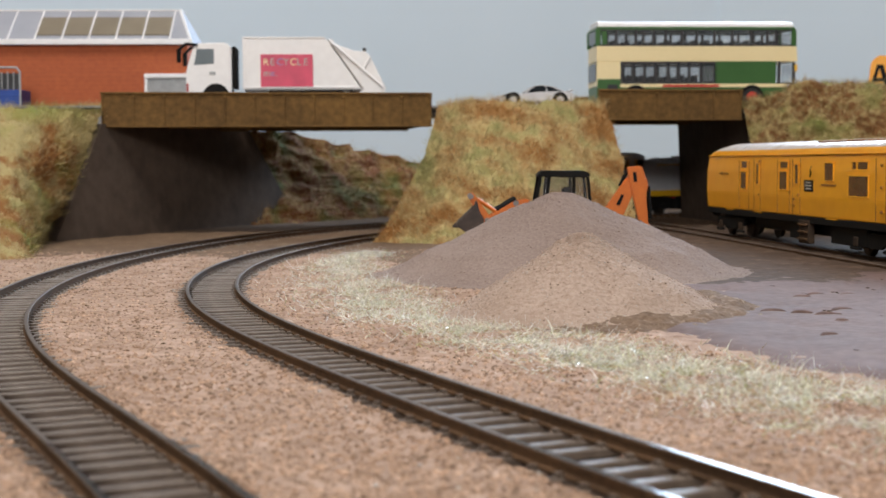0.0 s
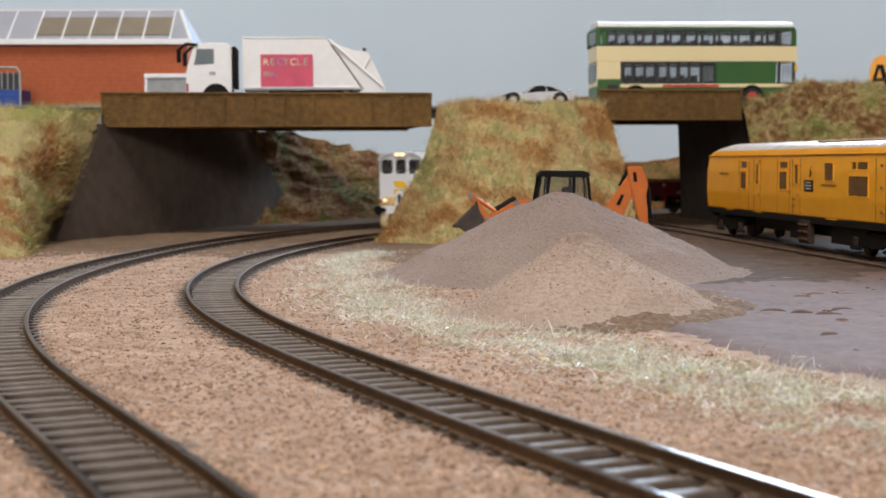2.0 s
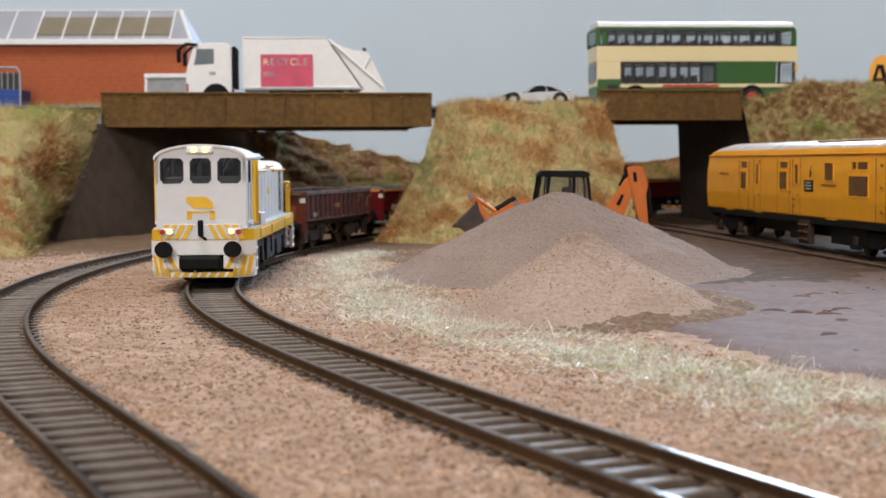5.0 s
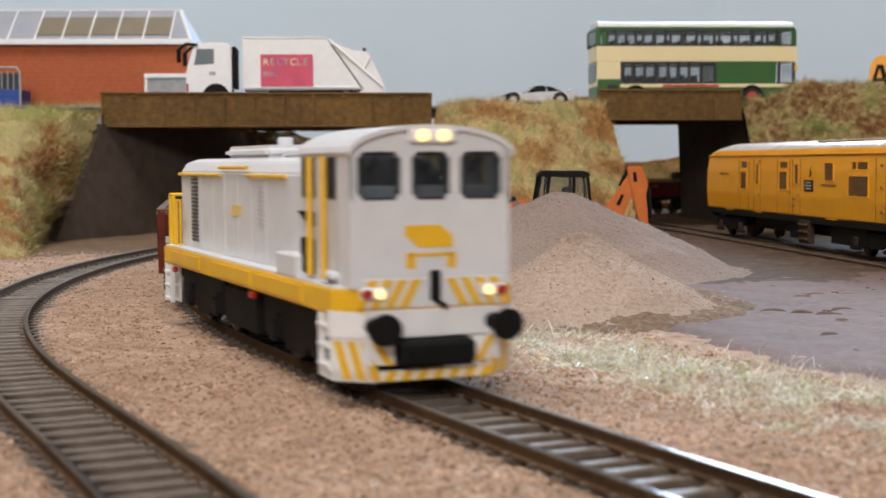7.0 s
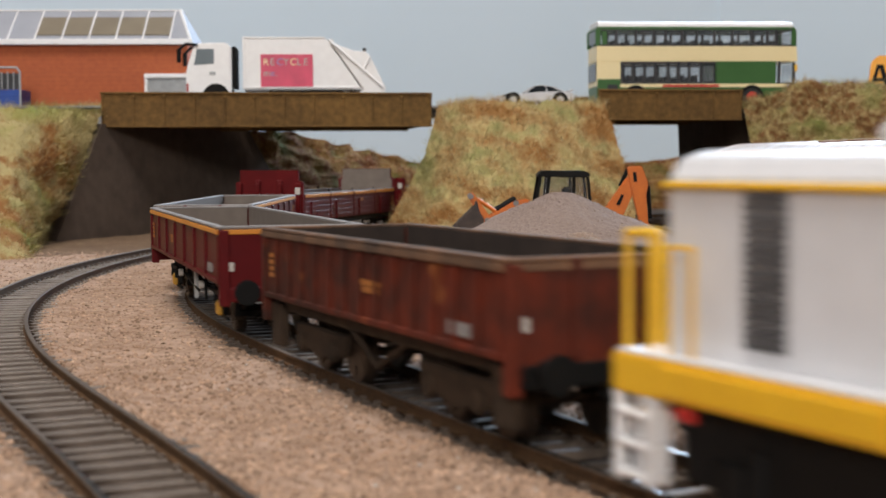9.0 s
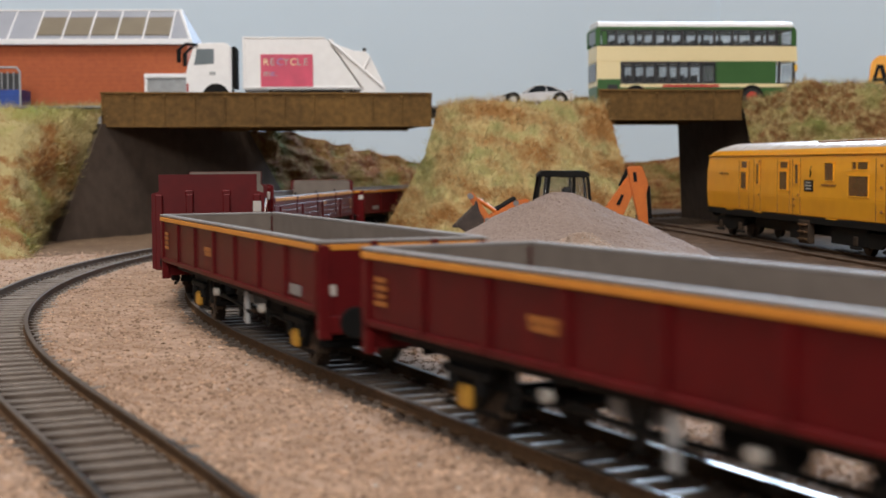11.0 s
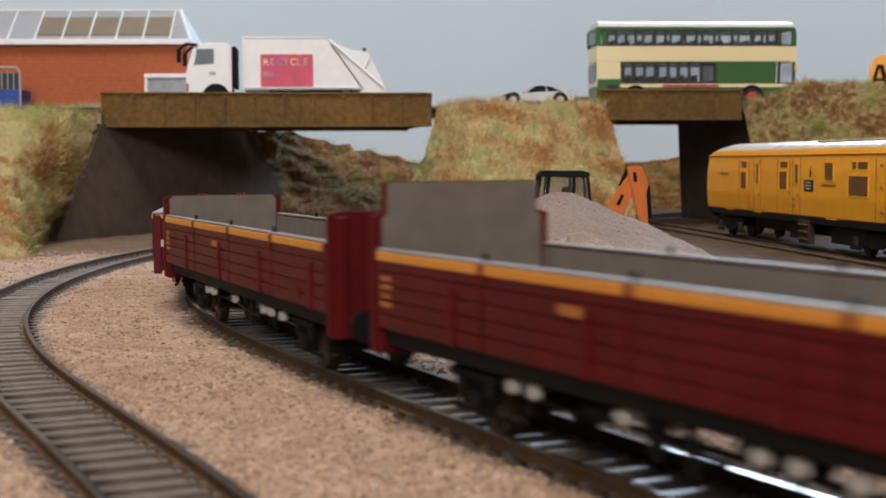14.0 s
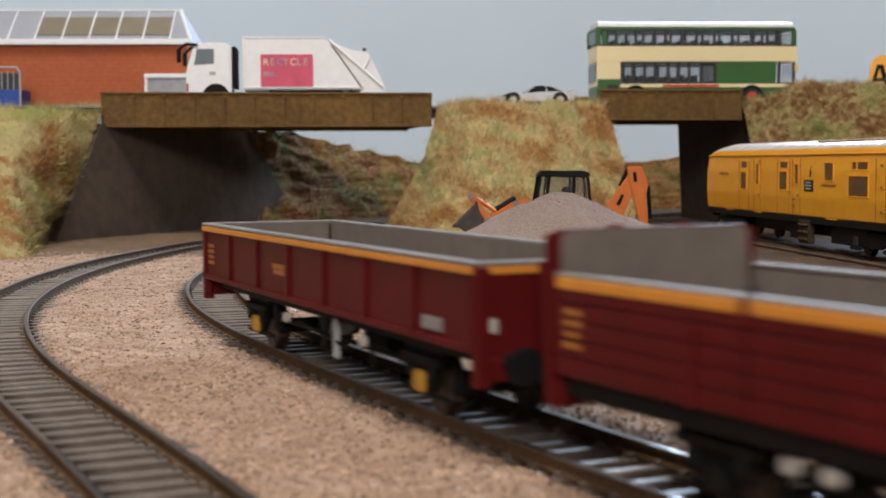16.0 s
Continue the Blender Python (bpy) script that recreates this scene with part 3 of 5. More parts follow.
            part("stripe", prism([(a, 20.7), (a + s * 1.5, 20.7), (a + s * 3.9, 15.8), (a + s * 2.4, 15.8)], 0.3, "x", f + 5.5), LOCOYELLOW, top)
    part("buffer_beam", prism([(f - 2, -16.4), (f, -16.4), (f + 5.2, -11.8), (f + 5.2, 11.8), (f, 16.4), (f - 2, 16.4)], 5.0, "z", 12.8, 0.2), WHITE, top, "pale grey buffer beam")
    sk = prism([(f - 8, -16.0), (f, -16.0), (f + 5.4, -10.5), (f + 5.4, 10.5), (f, 16.0), (f - 8, 16.0), (f - 8, 15), (f - 0.5, 15), (f + 4.4, 9.8), (f + 4.4, -9.8), (f - 0.5, -15), (f - 8, -15)], 1.8, "z", 3.6)
    skirt = part("skirt", sk, WHITE, top, "pale grey and yellow striped skirt")
    for s in (1, -1):
        pl = prism([(f, 16.0), (f + 5.4, 10.5), (f + 4.6, 9.8), (f - 0.5, 15)], 8, "z", 6.6)
        part("skirt_cheek", pl, WHITE, skirt, m=Matrix.Diagonal((1, s, 1, 1)))
        for i in range(3):
            u0, u1 = i / 3 + 0.02, i / 3 + 0.21
            pts = []
            for u, z in ((u0 + 0.25, 3.0), (u1 + 0.25, 3.0), (u1, 9.8), (u0, 9.8)):
                pts.append((f + 0.25 + 5.4 * u, s * (16.05 - 5.5 * u), z))
            bb = bmesh.new()
            vs = [bb.verts.new(p) for p in pts] + [bb.verts.new((p[0] - 0.3, p[1] - s * 0.3, p[2])) for p in pts]
            for q in ((0, 1, 2, 3), (4, 7, 6, 5), (0, 4, 5, 1), (1, 5, 6, 2), (2, 6, 7, 3), (3, 7, 4, 0)):
                bb.faces.new([vs[k] for k in q])
            bmesh.ops.recalc_face_normals(bb, faces=bb.faces)
            part("stripe", bb, LOCOYELLOW, skirt)
        part("skirt_block", box(3, 5, 4.5, (f + 4, s * 9.4, 7.8), 0.2), WHITE, skirt)
        part("stripe", prism([(s * 7.2, 5.6), (s * 8.6, 5.6), (s * 11, 10), (s * 9.6, 10)], 0.3, "x", f + 5.6), LOCOYELLOW, skirt)
    for i in range(7):
        a = -9 + i * 2.8
        part("stripe", prism([(a, 2.7), (a + 1.7, 2.7), (a + 2.7, 4.5), (a + 1.0, 4.5)], 0.3, "x", f + 5.5), LOCOYELLOW, skirt)
    for s in (1, -1):
        for x in (f - 4, r + 4):
            frame_ = part("step_frame", box(6.5, 0.6, 10.5, (x, s * 13.6, 9.2), 0.1), WHITE, top, "pale grey step frame")
            for k in range(3):
                part("footstep", box(6.5, 3, 0.7, (x, s * 15, 5.0 + k * 3.6), 0.1), WHITE, frame_)
            for dx in (-3.2, 3.2):
                part("step_side", box(0.8, 1.2, 10.5, (x + dx, s * 15.6, 9.2), 0.1), WHITE, frame_)
        buffer(top, f + 5.4, s * 10.6, 12.6, 1, 2.8, 6.5)
        buffer(top, r - 0.5, s * 10, 12.6, -1, 2.7, 5.5)
        part("red_fitting", box(3, 1, 1.4, (20, s * 16.2, 13.4), 0.2), TAILRED, top)
        part("red_fitting", box(3, 1, 1.4, (r + 14, s * 16.2, 13.4), 0.2), TAILRED, top)
        # end handrails: a stout frame at the corner and a thin one beside the hood
        for x0 in (r + 0.8, r + 5.4):
            part("end_rail", box(0.8, 0.8, 14, (x0, s * 14.6, 26), 0.25), LOCOYELLOW, top, "yellow platform railing")
        part("end_rail", box(5.6, 0.8, 0.9, (r + 3.1, s * 14.6, 33.0), 0.3), LOCOYELLOW, top, "yellow platform railing")
        part("end_rail", box(0.8, 0.8, 14, (r + 0.8, s * 10.4, 26), 0.25), LOCOYELLOW, top, "yellow platform railing")
        part("end_rail", box(0.8, 4.8, 0.9, (r + 0.8, s * 12.5, 33.0), 0.3), LOCOYELLOW, top, "yellow platform railing")
        for x0 in (r + 8.2, r + 12.6):
            part("side_rail", rod((x0, s * 14.4, 19), (x0, s * 14.4, 31.6), 0.3), LOCOYELLOW, top, "thin yellow handrail")
        part("side_rail", rod((r + 7.9, s * 14.4, 31.6), (r + 12.9, s * 14.4, 31.6), 0.3), LOCOYELLOW, top, "thin yellow handrail")
    part("hook", box(1.4, 1.6, 5.5, (f + 6.2, 0, 19.5), 0.3), BLACK, top)
    part("pipe", rod((f + 6.2, 0, 17), (f + 6.6, 1.8, 15.6), 0.45), BLACK, top)
    part("emblem", prism([(-3.8, 26.2), (2.2, 26.2), (4.6, 28.4), (4.6, 30.2), (-1.6, 30.2), (-3.8, 28.2)], 0.25, "x", c1 + 0.1), LOCOYELLOW, top, "yellow company emblem", m=Matrix.Diagonal((1, -1, 1, 1)))
    b = box(0.25, 8.4, 0.6, (c1 + 0.1, 0, 24.9))
    box(0.25, 1.6, 2.8, (c1 + 0.1, 3.6, 23.9), 0, b)
    box(0.25, 1.6, 2.8, (c1 + 0.1, -3.6, 23.9), 0, b)
    part("emblem", b, LOCOYELLOW, top, "yellow lettering bar")
    # bogies
    for x in (f - 33, r + 33):
        bg = part("bogie", box(46, 12.6, 8.5, (x, 0, 8.2), 0.6), BLACK, top, "black four-wheel bogie")
        for s in (1, -1):
            part("bogie_frame", prism([(x - 24, 13.5), (x - 23, 5), (x - 9, 5), (x - 6, 3.2), (x + 6, 3.2), (x + 9, 5), (x + 23, 5), (x + 24, 13.5)], 1.8, "y", s * 12.4, 0.3), BLACK, bg)
            for dx in (-15, 15):
                part("axle_box", box(5, 2.2, 4.5, (x + dx, s * 13, 6.4), 0.5), BLACK, bg)
                b = cyl(1.4, 5, (x + dx + 4.5, s * 12.8, 8), "z", n=10)
                part("spring", b, BLACK, bg)
        for dx in (-15, 15):
            wheelset(bg, x + dx, 6.6)
    tank = part("fuel_tank", box(30, 28, 9.5, (0, 0, 8.6), 0.8), BLACK, top, "black fuel tank")
    part("tank_cover", box(8, 0.6, 5, (-4, 14.2, 9.0), 0.2), BLACK, tank)
    part("coupler_box", box(5, 13, 4.6, (f + 6.2, 0, 7.6), 0.8), BLACK, top, "black coupler pocket")
    coupling(top, r, -1)
    for o in top.children_recursive:
        o.data.transform(Matrix.Diagonal((1, 1.09, 1, 1)))
    return top, L


def lettering(top, x0, z0, y, widths, height, material, step=1.0):
    """Unreadable lettering as plain bars."""
    for i, w in enumerate(widths):
        part("lettering", box(w, 0.2, height, (x0, y, z0 - i * (height + step))), material, top)


def underframe(top, L, base, axles, r, boxmat, white):
    for s in (1, -1):
        part("solebar", box(L - 6, 1.4, 2.4, (0, s * 12.5, base - 1.1), 0.2), BLACK, top)
    part("centre_frame", box(L - 10, 12, 2.0, (0, 0, base - 1.6), 0.2), BLACK, top)
    for x in axles:
        ws = wheelset(top, x, r)
        # brake shoes, their beams and the axle's spring plank
        for d in (-1, 1):
            part("brake_beam", box(1.2, 20, 1.4, (x + d * (r + 2.4), 0, 5.0), 0.2), BLACK, top)
            for s in (1, -1):
                part("brake_shoe", box(1.4, 2.0, 5.2, (x + d * (r + 1.3), s * 8.6, 5.6), 0.3, rot=(0, d * 8, 0)), GRIME, top)
                part("shoe_hanger", box(0.9, 1.2, base - 6, (x + d * (r + 2.6), s * 9.2, base / 2 + 2.4), 0.2), BLACK, top)
        for s in (1, -1):
            part("leaf_spring", box(15, 1.3, 1.5, (x, s * 12.5, 9.6), 0.3), BLACK, top)
            part("tie_bar", box(18, 0.7, 0.8, (x, s * 11.6, 3.8), 0.1), BLACK, top)
        for s in (1, -1):
            b = prism([(x - 9, base - 1.5), (x - 3, 4.2), (x + 3, 4.2), (x + 9, base - 1.5)], 1.2, "y", s * 11.4)
            part("axle_guard", b, BLACK, top)
            part("axle_box", box(3.4, 1.6, 3.6, (x, s * 12.6, 5.8), 0.5), boxmat, top)
            for dx in (-4.5, 4.5):
                part("spring", cyl(0.9, 3.4, (x + dx, s * 12.4, 8.2), n=10), BLACK, top)
    for s in (1, -1):
        part("brake_lever", box(30, 0.5, 0.7, (0, s * 13.4, base - 5.5), 0.1, rot=(0, 4, 0)), BLACK, top)
        part("brake_hanger", box(1.8, 1.0, 7.5, (8, s * 13.2, base - 5.5), 0.2), white, top)
        part("brake_cylinder", cyl(2.0, 9, (-8, s * 7, base - 4.4), "x", n=14), GREYP, top)
        part("brake_rod", rod((-L * 0.3, s * 9.8, base - 6.4), (L * 0.3, s * 9.8, base - 6.4), 0.5), BLACK, top)
        part("vee_hanger", prism([(-3, base - 2), (3, base - 2), (0.6, base - 8.6), (-0.6, base - 8.6)], 0.7, "y", s * 12.6), BLACK, top)
        part("safety_loop", box(0.8, 0.8, 6, (-30, s * 13.0, base - 5), 0.15), BLACK, top)
        part("safety_loop", box(0.8, 0.8, 6, (26, s * 13.0, base - 5), 0.15), BLACK, top)
        part("tank", cyl(2.4, 12, (16, s * 6.2, base - 5.0), "x", n=14), BLACK, top)
        for dx in ((-20, 24) if boxmat is AXLEYELLOW else (-33, -27, -5, 21, 27, 36)):
            part("door_latch", cyl(1.0, 1.2, (dx, s * 14.0, base - 4.2), "y", n=12), DIRTYWHITE, top)


def box_wagon(label, L, rim, paint, inside, edge, line, ribs, bogies=False):
    """An open ballast wagon: thin ribbed sides with a rim, deep ends, an empty floor."""
    top = thing("open_wagon", label, "railway wagon", group="wagons of the train")
    base = 14.0
    h = rim - base
    hull = part("floor", box(L - 2, 30, 1.2, (0, 0, base + 0.6)), inside, top, "grey wagon floor")
    for s in (1, -1):
        side = part("side", box(L, 0.9, h, (0, s * 16, base + h / 2), 0.1), paint, top)
        part("lining", box(L - 3, 0.4, h - 1.5, (0, s * 15.3, base + h / 2 + 0.4)), inside, side)
        for i in range(ribs):
            x = -L / 2 + 1.2 + (L - 2.4) * i / (ribs - 1)
            part("rib", prism([(s * 16.3, base), (s * 17.1, base), (s * 17.1, rim - 2.4), (s * 16.3, rim - 1.2)], 1.3 if ribs > 12 else 1.7, "x", x), paint, side)
        part("lower_rail", box(L, 1.0, 1.1, (0, s * 16.6, base + 0.5), 0.15), paint, side)
        part("rim", box(L + 0.6, 1.9, 0.7, (0, s * 16.2, rim - 0.1), 0.2), edge, side, "worn pale top rim")
        part("line", box(L, 0.5, 1.1, (0, s * 17.0, rim - 1.1), 0.1), line, side, "orange line below the rim")
        e = s * L / 2
        end = part("end", box(0.9, 32.6, h + 2.0, (e, 0, base + h / 2 - 1.0), 0.1), paint, top)
        part("rim", box(1.6, 33, 0.7, (e, 0, rim - 0.1), 0.2), edge, end)
        part("line", box(0.5, 32, 1.1, (e + s * 0.6, 0, rim - 1.1), 0.1), line, end)
        part("lining", box(0.4, 30, h - 1.5, (e - s * 0.8, 0, base + h / 2 + 0.4)), inside, end)
        for y in (-15.6, 15.6):
            part("end_post", box(2.0, 2.4, rim - 9.6, (e, y, (rim + 8.4) / 2), 0.25), paint, end)
        for y in (-6, 6):
            part("end_post", box(1.2, 1.4, h, (e + s * 0.6, y, base + h / 2), 0.2), paint, end)
        part("end_beam", box(2, 31, 3.4, (e, 0, 11.6), 0.3), paint if not bogies else BLACK, end)
        for y in (-11.2, 11.2):
            buffer(top, e + s * 0.6, y, 12.4, s, 2.9, 4.6)
        coupling(top, e, s)
        part("plate", box(0.3, 2.6, 2.2, (e + s * 1.1, 15.5, rim - 4)), DIRTYWHITE, end, "small white data plate")
        part("plate", box(0.3, 2.0, 2.0, (e + s * 0.8, -14.5, rim - 9)), DIRTYWHITE, end, "small white data plate")
        lettering(side, -L / 2 + 7, base + h * 0.62, s * 16.75, (4.5, 5, 4, 4.6), 0.8, LETTER, 0.5)
        lettering(side, -L / 2 + 60, base + h * 0.5, s * 16.75, (8, 7), 0.95, LETTER, 0.2)
        part("plate", box(7.5, 0.25, 2.0, (L / 2 - 15, s * 16.75, base + 3)), RIMGREY, side, "worn grey data panel")
    if bogies:
        for x in (-L / 2 + 24, L / 2 - 24):
            bg = part("bogie", box(26, 18, 3, (x, 0, 9.8), 0.4), GRIME, top, "grimy brown bogie")
            for s in (1, -1):
                part("bogie_frame", prism([(x - 14, 9.5), (x - 12, 5), (x - 5, 4.5), (x, 3.4), (x + 5, 4.5), (x + 12, 5), (x + 14, 9.5)], 1.8, "y", s * 12.4, 0.3), GRIME, bg)
                for dx in (-9, 9):
                    part("axle_box", cyl(2.0, 1.6, (x + dx, s * 13.4, 6), "y", n=14, bevel=0.3), GRIME, bg)
            for dx in (-9, 9):
                wheelset(bg, x + dx, 5.6)
        for s in (1, -1):
            part("solebar", box(L - 4, 1.4, 2.6, (0, s * 13.6, base - 1.4), 0.2), GRIME, top)
            part("truss", rod((-14, s * 13.4, base - 2), (0, s * 13.4, base - 8), 0.6), GRIME, top)
            part("truss", rod((14, s * 13.4, base - 2), (0, s * 13.4, base - 8), 0.6), GRIME, top)
            part("step", box(6, 2, 9, (-L / 2 + 4, s * 14.4, 8.5), 0.3), GRIME, top)
            part("step", box(6, 2, 9, (L / 2 - 4, s * 14.4, 8.5), 0.3), GRIME, top)
        part("centre_frame", box(L - 10, 10, 3, (0, 0, base - 2), 0.2), BLACK, top)
        part("brake_cylinder", cyl(2.6, 8, (0, 8, base - 5), "x", n=14), DIRTYWHITE, top)
    else:
        underframe(top, L, base, (-46.5, 46.5), 5.0, AXLEYELLOW, GREYP)
    return top


def plank_wagon(label, L, end_top, shoulder):
    """A low planked wagon with drop sides in four doors and tall plain ends."""
    top = thing("plank_wagon", label, "railway wagon", group="wagons of the train")
    base, rim = 14.0, 27.0
    part("floor", box(L - 2, 30, 1.2, (0, 0, base + 0.6)), INSIDE, top, "dull brown-grey planked floor")
    w = (L - 3) / 4
    for s in (1, -1):
        for d in range(4):
            x = -L / 2 + 1.5 + w * (d + 0.5)
            door = part("side_door", box(w - 0.5, 0.8, rim - base, (x, s * 15.9, (rim + base) / 2), 0.1), RED, top)
            for k in range(5):
                part("plank", box(w - 0.9, 0.45, 2.1, (x, s * 16.45, base + 1.4 + k * 2.35), 0.12), RED, door)
            part("line", box(w - 1.2, 0.5, 1.5, (x, s * 16.6, rim - 1.0), 0.15), ORANGELINE, door, "worn orange band along the top plank")
            part("rim", box(w - 0.6, 1.5, 0.5, (x, s * 15.9, rim + 0.05), 0.1), RIMGREY, door)
            part("lining", box(w - 0.6, 0.3, rim - base - 1, (x, s * 15.3, (rim + base) / 2)), INSIDE, door)
            part("hinge", box(1.6, 0.9, 3.0, (x + w / 2, s * 16.6, rim - 1.6), 0.2), RED, door)
            part("hinge", box(1.4, 0.8, 9, (x + w / 4, s * 16.8, base + 4.5), 0.2), RED, door)
            part("peg", cyl(0.4, 1.4, (x + w / 2, s * 15.9, rim + 0.7), n=8), BLACK, door)
        e = s * L / 2
        full = 15.4 if end_top > 35 else 15.6
        pts = [(-16.8, 10), (16.8, 10), (16.8, shoulder), (full - 0.8, shoulder + 0.6), (full - 0.8, end_top), (-full + 0.8, end_top), (-full + 0.8, shoulder + 0.6), (-16.8, shoulder)]
        end = part("end", prism(pts, 1.4, "x", e, 0.15), RED, top, "tall dark red end board")
        part("lining", prism([(-15.2, base + 1), (15.2, base + 1), (15.2, shoulder - 0.6), (full - 1.2, shoulder + 0.4), (full - 1.2, end_top - 0.15), (-full + 1.2, end_top - 0.15), (-full + 1.2, shoulder + 0.4), (-15.2, shoulder - 0.6)], 0.3, "x", e - s * 0.85), INSIDE, end, "bare grey-brown inner face")
        for y in (-14.5, -5.5, 5.5, 14.5):
            part("end_post", box(1.6, 2.2, shoulder - 10, (e + s * 1.2, y, (shoulder + 9.5) / 2), 0.3), RED, end)
        for y in (-5.5, 5.5):
            part("bracket", box(1.0, 2.6, 1.6, (e + s * 1.0, y, shoulder + 0.2), 0.3), RED, end)
        part("end_beam", box(2, 32, 3.6, (e, 0, 11.4), 0.3), RED, end)
        part("plate", box(0.3, 2.4, 3.2, (e + s * 2.1, 14.6, shoulder - 4)), DIRTYWHITE, end, "small white data plate")
        part("plate", box(0.3, 2.2, 2.2, (e + s * 2.1, 14.4, 16)), DIRTYWHITE, end, "small white data plate")
        for y in (-11.2, 11.2):
            buffer(top, e + s * 1.0, y, 12.2, s, 3.0, 4.4)
        coupling(top, e, s)
        lettering(top, -L / 2 + 6, rim - 4.5, s * 16.85, (4, 4.4, 3.6, 4), 0.8, LETTER, 0.6)
        part("lettering", box(6, 0.25, 1.4, (-L / 2 + 63, s * 16.85, rim - 4.6)), LETTER, top)
        part("plate", box(8, 0.25, 2.2, (L / 2 - 22, s * 16.85, base + 2.6)), RED, top, "red painted data panel")
        part("solebar", box(L - 4, 1.2, 2.6, (0, s * 14.6, base - 1.4), 0.2), BLACK, top)
    underframe(top, L, base, (-47.0, 47.0), 5.0, BLACK, BLACK)
    return top


# seconds and the distance of the engine's rear along the line
RUN = [(0, 1196), (0.8, 1091), (2.3, 896), (2.6, 856), (3.0, 801), (3.5, 735), (4.0, 671), (4.2, 646.5), (6.3, 394), (7.0, 307.5), (7.4, 258), (8.0, 184.5), (8.5, 123.5), (9.0, 67.5), (11.3, -206.5), (12.5, -348), (14.5, -578), (16.0, -750.7)]
RT, RS = zip(*RUN)


def place_on_line(s, half):
    a, c = s - half, s + half
    xa, ya, xc, yc = (np.interp(v, S1, W) for v in (a, c) for W in (X1, Y1))
    return mm((xa + xc) / 2, (ya + yc) / 2, 0, 0, 0, math.degrees(math.atan2(ya - yc, xa - xc)))


def run(ob, behind, length):
    """Key a vehicle whose front end is so far behind the engine's rear (negative: the engine itself)."""
    rows = []
    for k in range(0, 65):
        t = k * 0.25
        s = float(np.interp(t, RT, RS)) + behind + length / 2
        rows.append((t, place_on_line(s, length * 0.32)))
    walk(ob, rows)


LOCO, LOCO_LEN = locomotive()
WAGONS = [
    (box_wagon("rust-stained dirty red open ballast wagon on bogies", 110, 28, RUSTRED, RUSTINSIDE, RUSTEDGE, RUSTEDGE, 15, True), 27.5, 110),
    (box_wagon("clean dark red open box wagon with pale rim", 152, 27, RED, INSIDE, RIMGREY, ORANGELINE, 8), 165, 152),
    (box_wagon("clean dark red open box wagon with pale rim", 152, 27, RED, INSIDE, RIMGREY, ORANGELINE, 8), 338, 152),
    (plank_wagon("dark red planked wagon with extra tall end boards", 152, 38.2, 32.5), 511, 152),
    (plank_wagon("dark red planked wagon with low plain end boards", 152, 32.6, 32.0), 682.5, 152),
    (box_wagon("last dark red open box wagon with pale rim", 152, 27, RED, INSIDE, RIMGREY, ORANGELINE, 8), 854.5, 152),
]

ROLLING = list(WHEELSETS)


def motions():
    run(LOCO, -LOCO_LEN, LOCO_LEN)
    for wagon, behind, length in WAGONS:
        run(wagon, behind, length)
    for ob, x, r in ROLLING:
        rows = []
        for k in range(481):
            t = k / 30
            rows.append((t, mm(x, 0, r - 0.1, 0, math.degrees((RS[0] - float(np.interp(t, RT, RS))) / r), 0)))
        walk(ob, rows)


def extrude_quad(name, front, depth_vec, material):
    V = [tuple(p) for p in front] + [tuple(np.array(p) + depth_vec) for p in front]
    ob = mesh_from(name, V, [(0, 1, 2, 3), (4, 7, 6, 5), (0, 4, 5, 1), (1, 5, 6, 2), (2, 6, 7, 3), (3, 7, 4, 0)], material)
    b = bmesh.new()
    b.from_mesh(ob.data)
    bmesh.ops.recalc_face_normals(b, faces=b.faces)
    b.to_mesh(ob.data)
    b.free()
    return ob


def heap(label, cx, cy, top, rx0, rx1, ry, seed, rough, material, flat=1e3):
    """A loose heap: a rounded cone with its own radius to either side and a shallow foot."""
    V, F = [], []
    nr, na = 110, 220
    for r in range(nr + 1):
        for a in range(na):
            th = 2 * math.pi * a / na
            c, s = math.cos(th), math.sin(th)
            rad = rx0 + (rx1 - rx0) * (0.5 + 0.5 * c)
            wob = 1 + 0.12 * noise.noise(Vector((c * 1.3 + seed, s * 1.3, seed))) * (r / nr) + 0.03 * noise.noise(Vector((c * 5 + seed, s * 5, seed)))
            q = r / nr
            x, y = cx + c * rad * q * wob, cy + s * ry * q * wob
            h = top * max(0, 1.06 - math.sqrt(q * q * 1.9 + 0.016) * (1 - 0.18 * q * q) / 1.06)
            h = h if q < 0.62 else h * (1 - (q - 0.62) / 0.38) + 1.1 * (1 - ((q - 0.62) / 0.38) ** 3) * (q - 0.62) / 0.38
            h = min(h, flat)
            z = FLOOR - 0.3 + h + rough * fbm(x, y, 2.2, seed, 4) + 1.1 * fbm(x, y, 15, seed + 2) * min(1, 3 * (1 - q))
            if r == nr:
                z = FLOOR - 1.5
            V.append((x, y, z))
    for r in range(nr):
        for a in range(na):
            b = (a + 1) % na
            F.append((r * na + a, r * na + b, (r + 1) * na + b, (r + 1) * na + a))
    ob = mesh_from("ballast_mound", V, F, material, None, True)
    tagged(ob, label, "heap", "heaps of ballast")
    return ob, V


SOLID = [(1, 0, 0), (-1, 0, 0), (0, 1, 0), (0, -1, 0), (0, 0, 1), (0, 0, -1)]
SOLIDF = [(0, 2, 4), (2, 1, 4), (1, 3, 4), (3, 0, 4), (2, 0, 5), (1, 2, 5), (3, 1, 5), (0, 3, 5)]


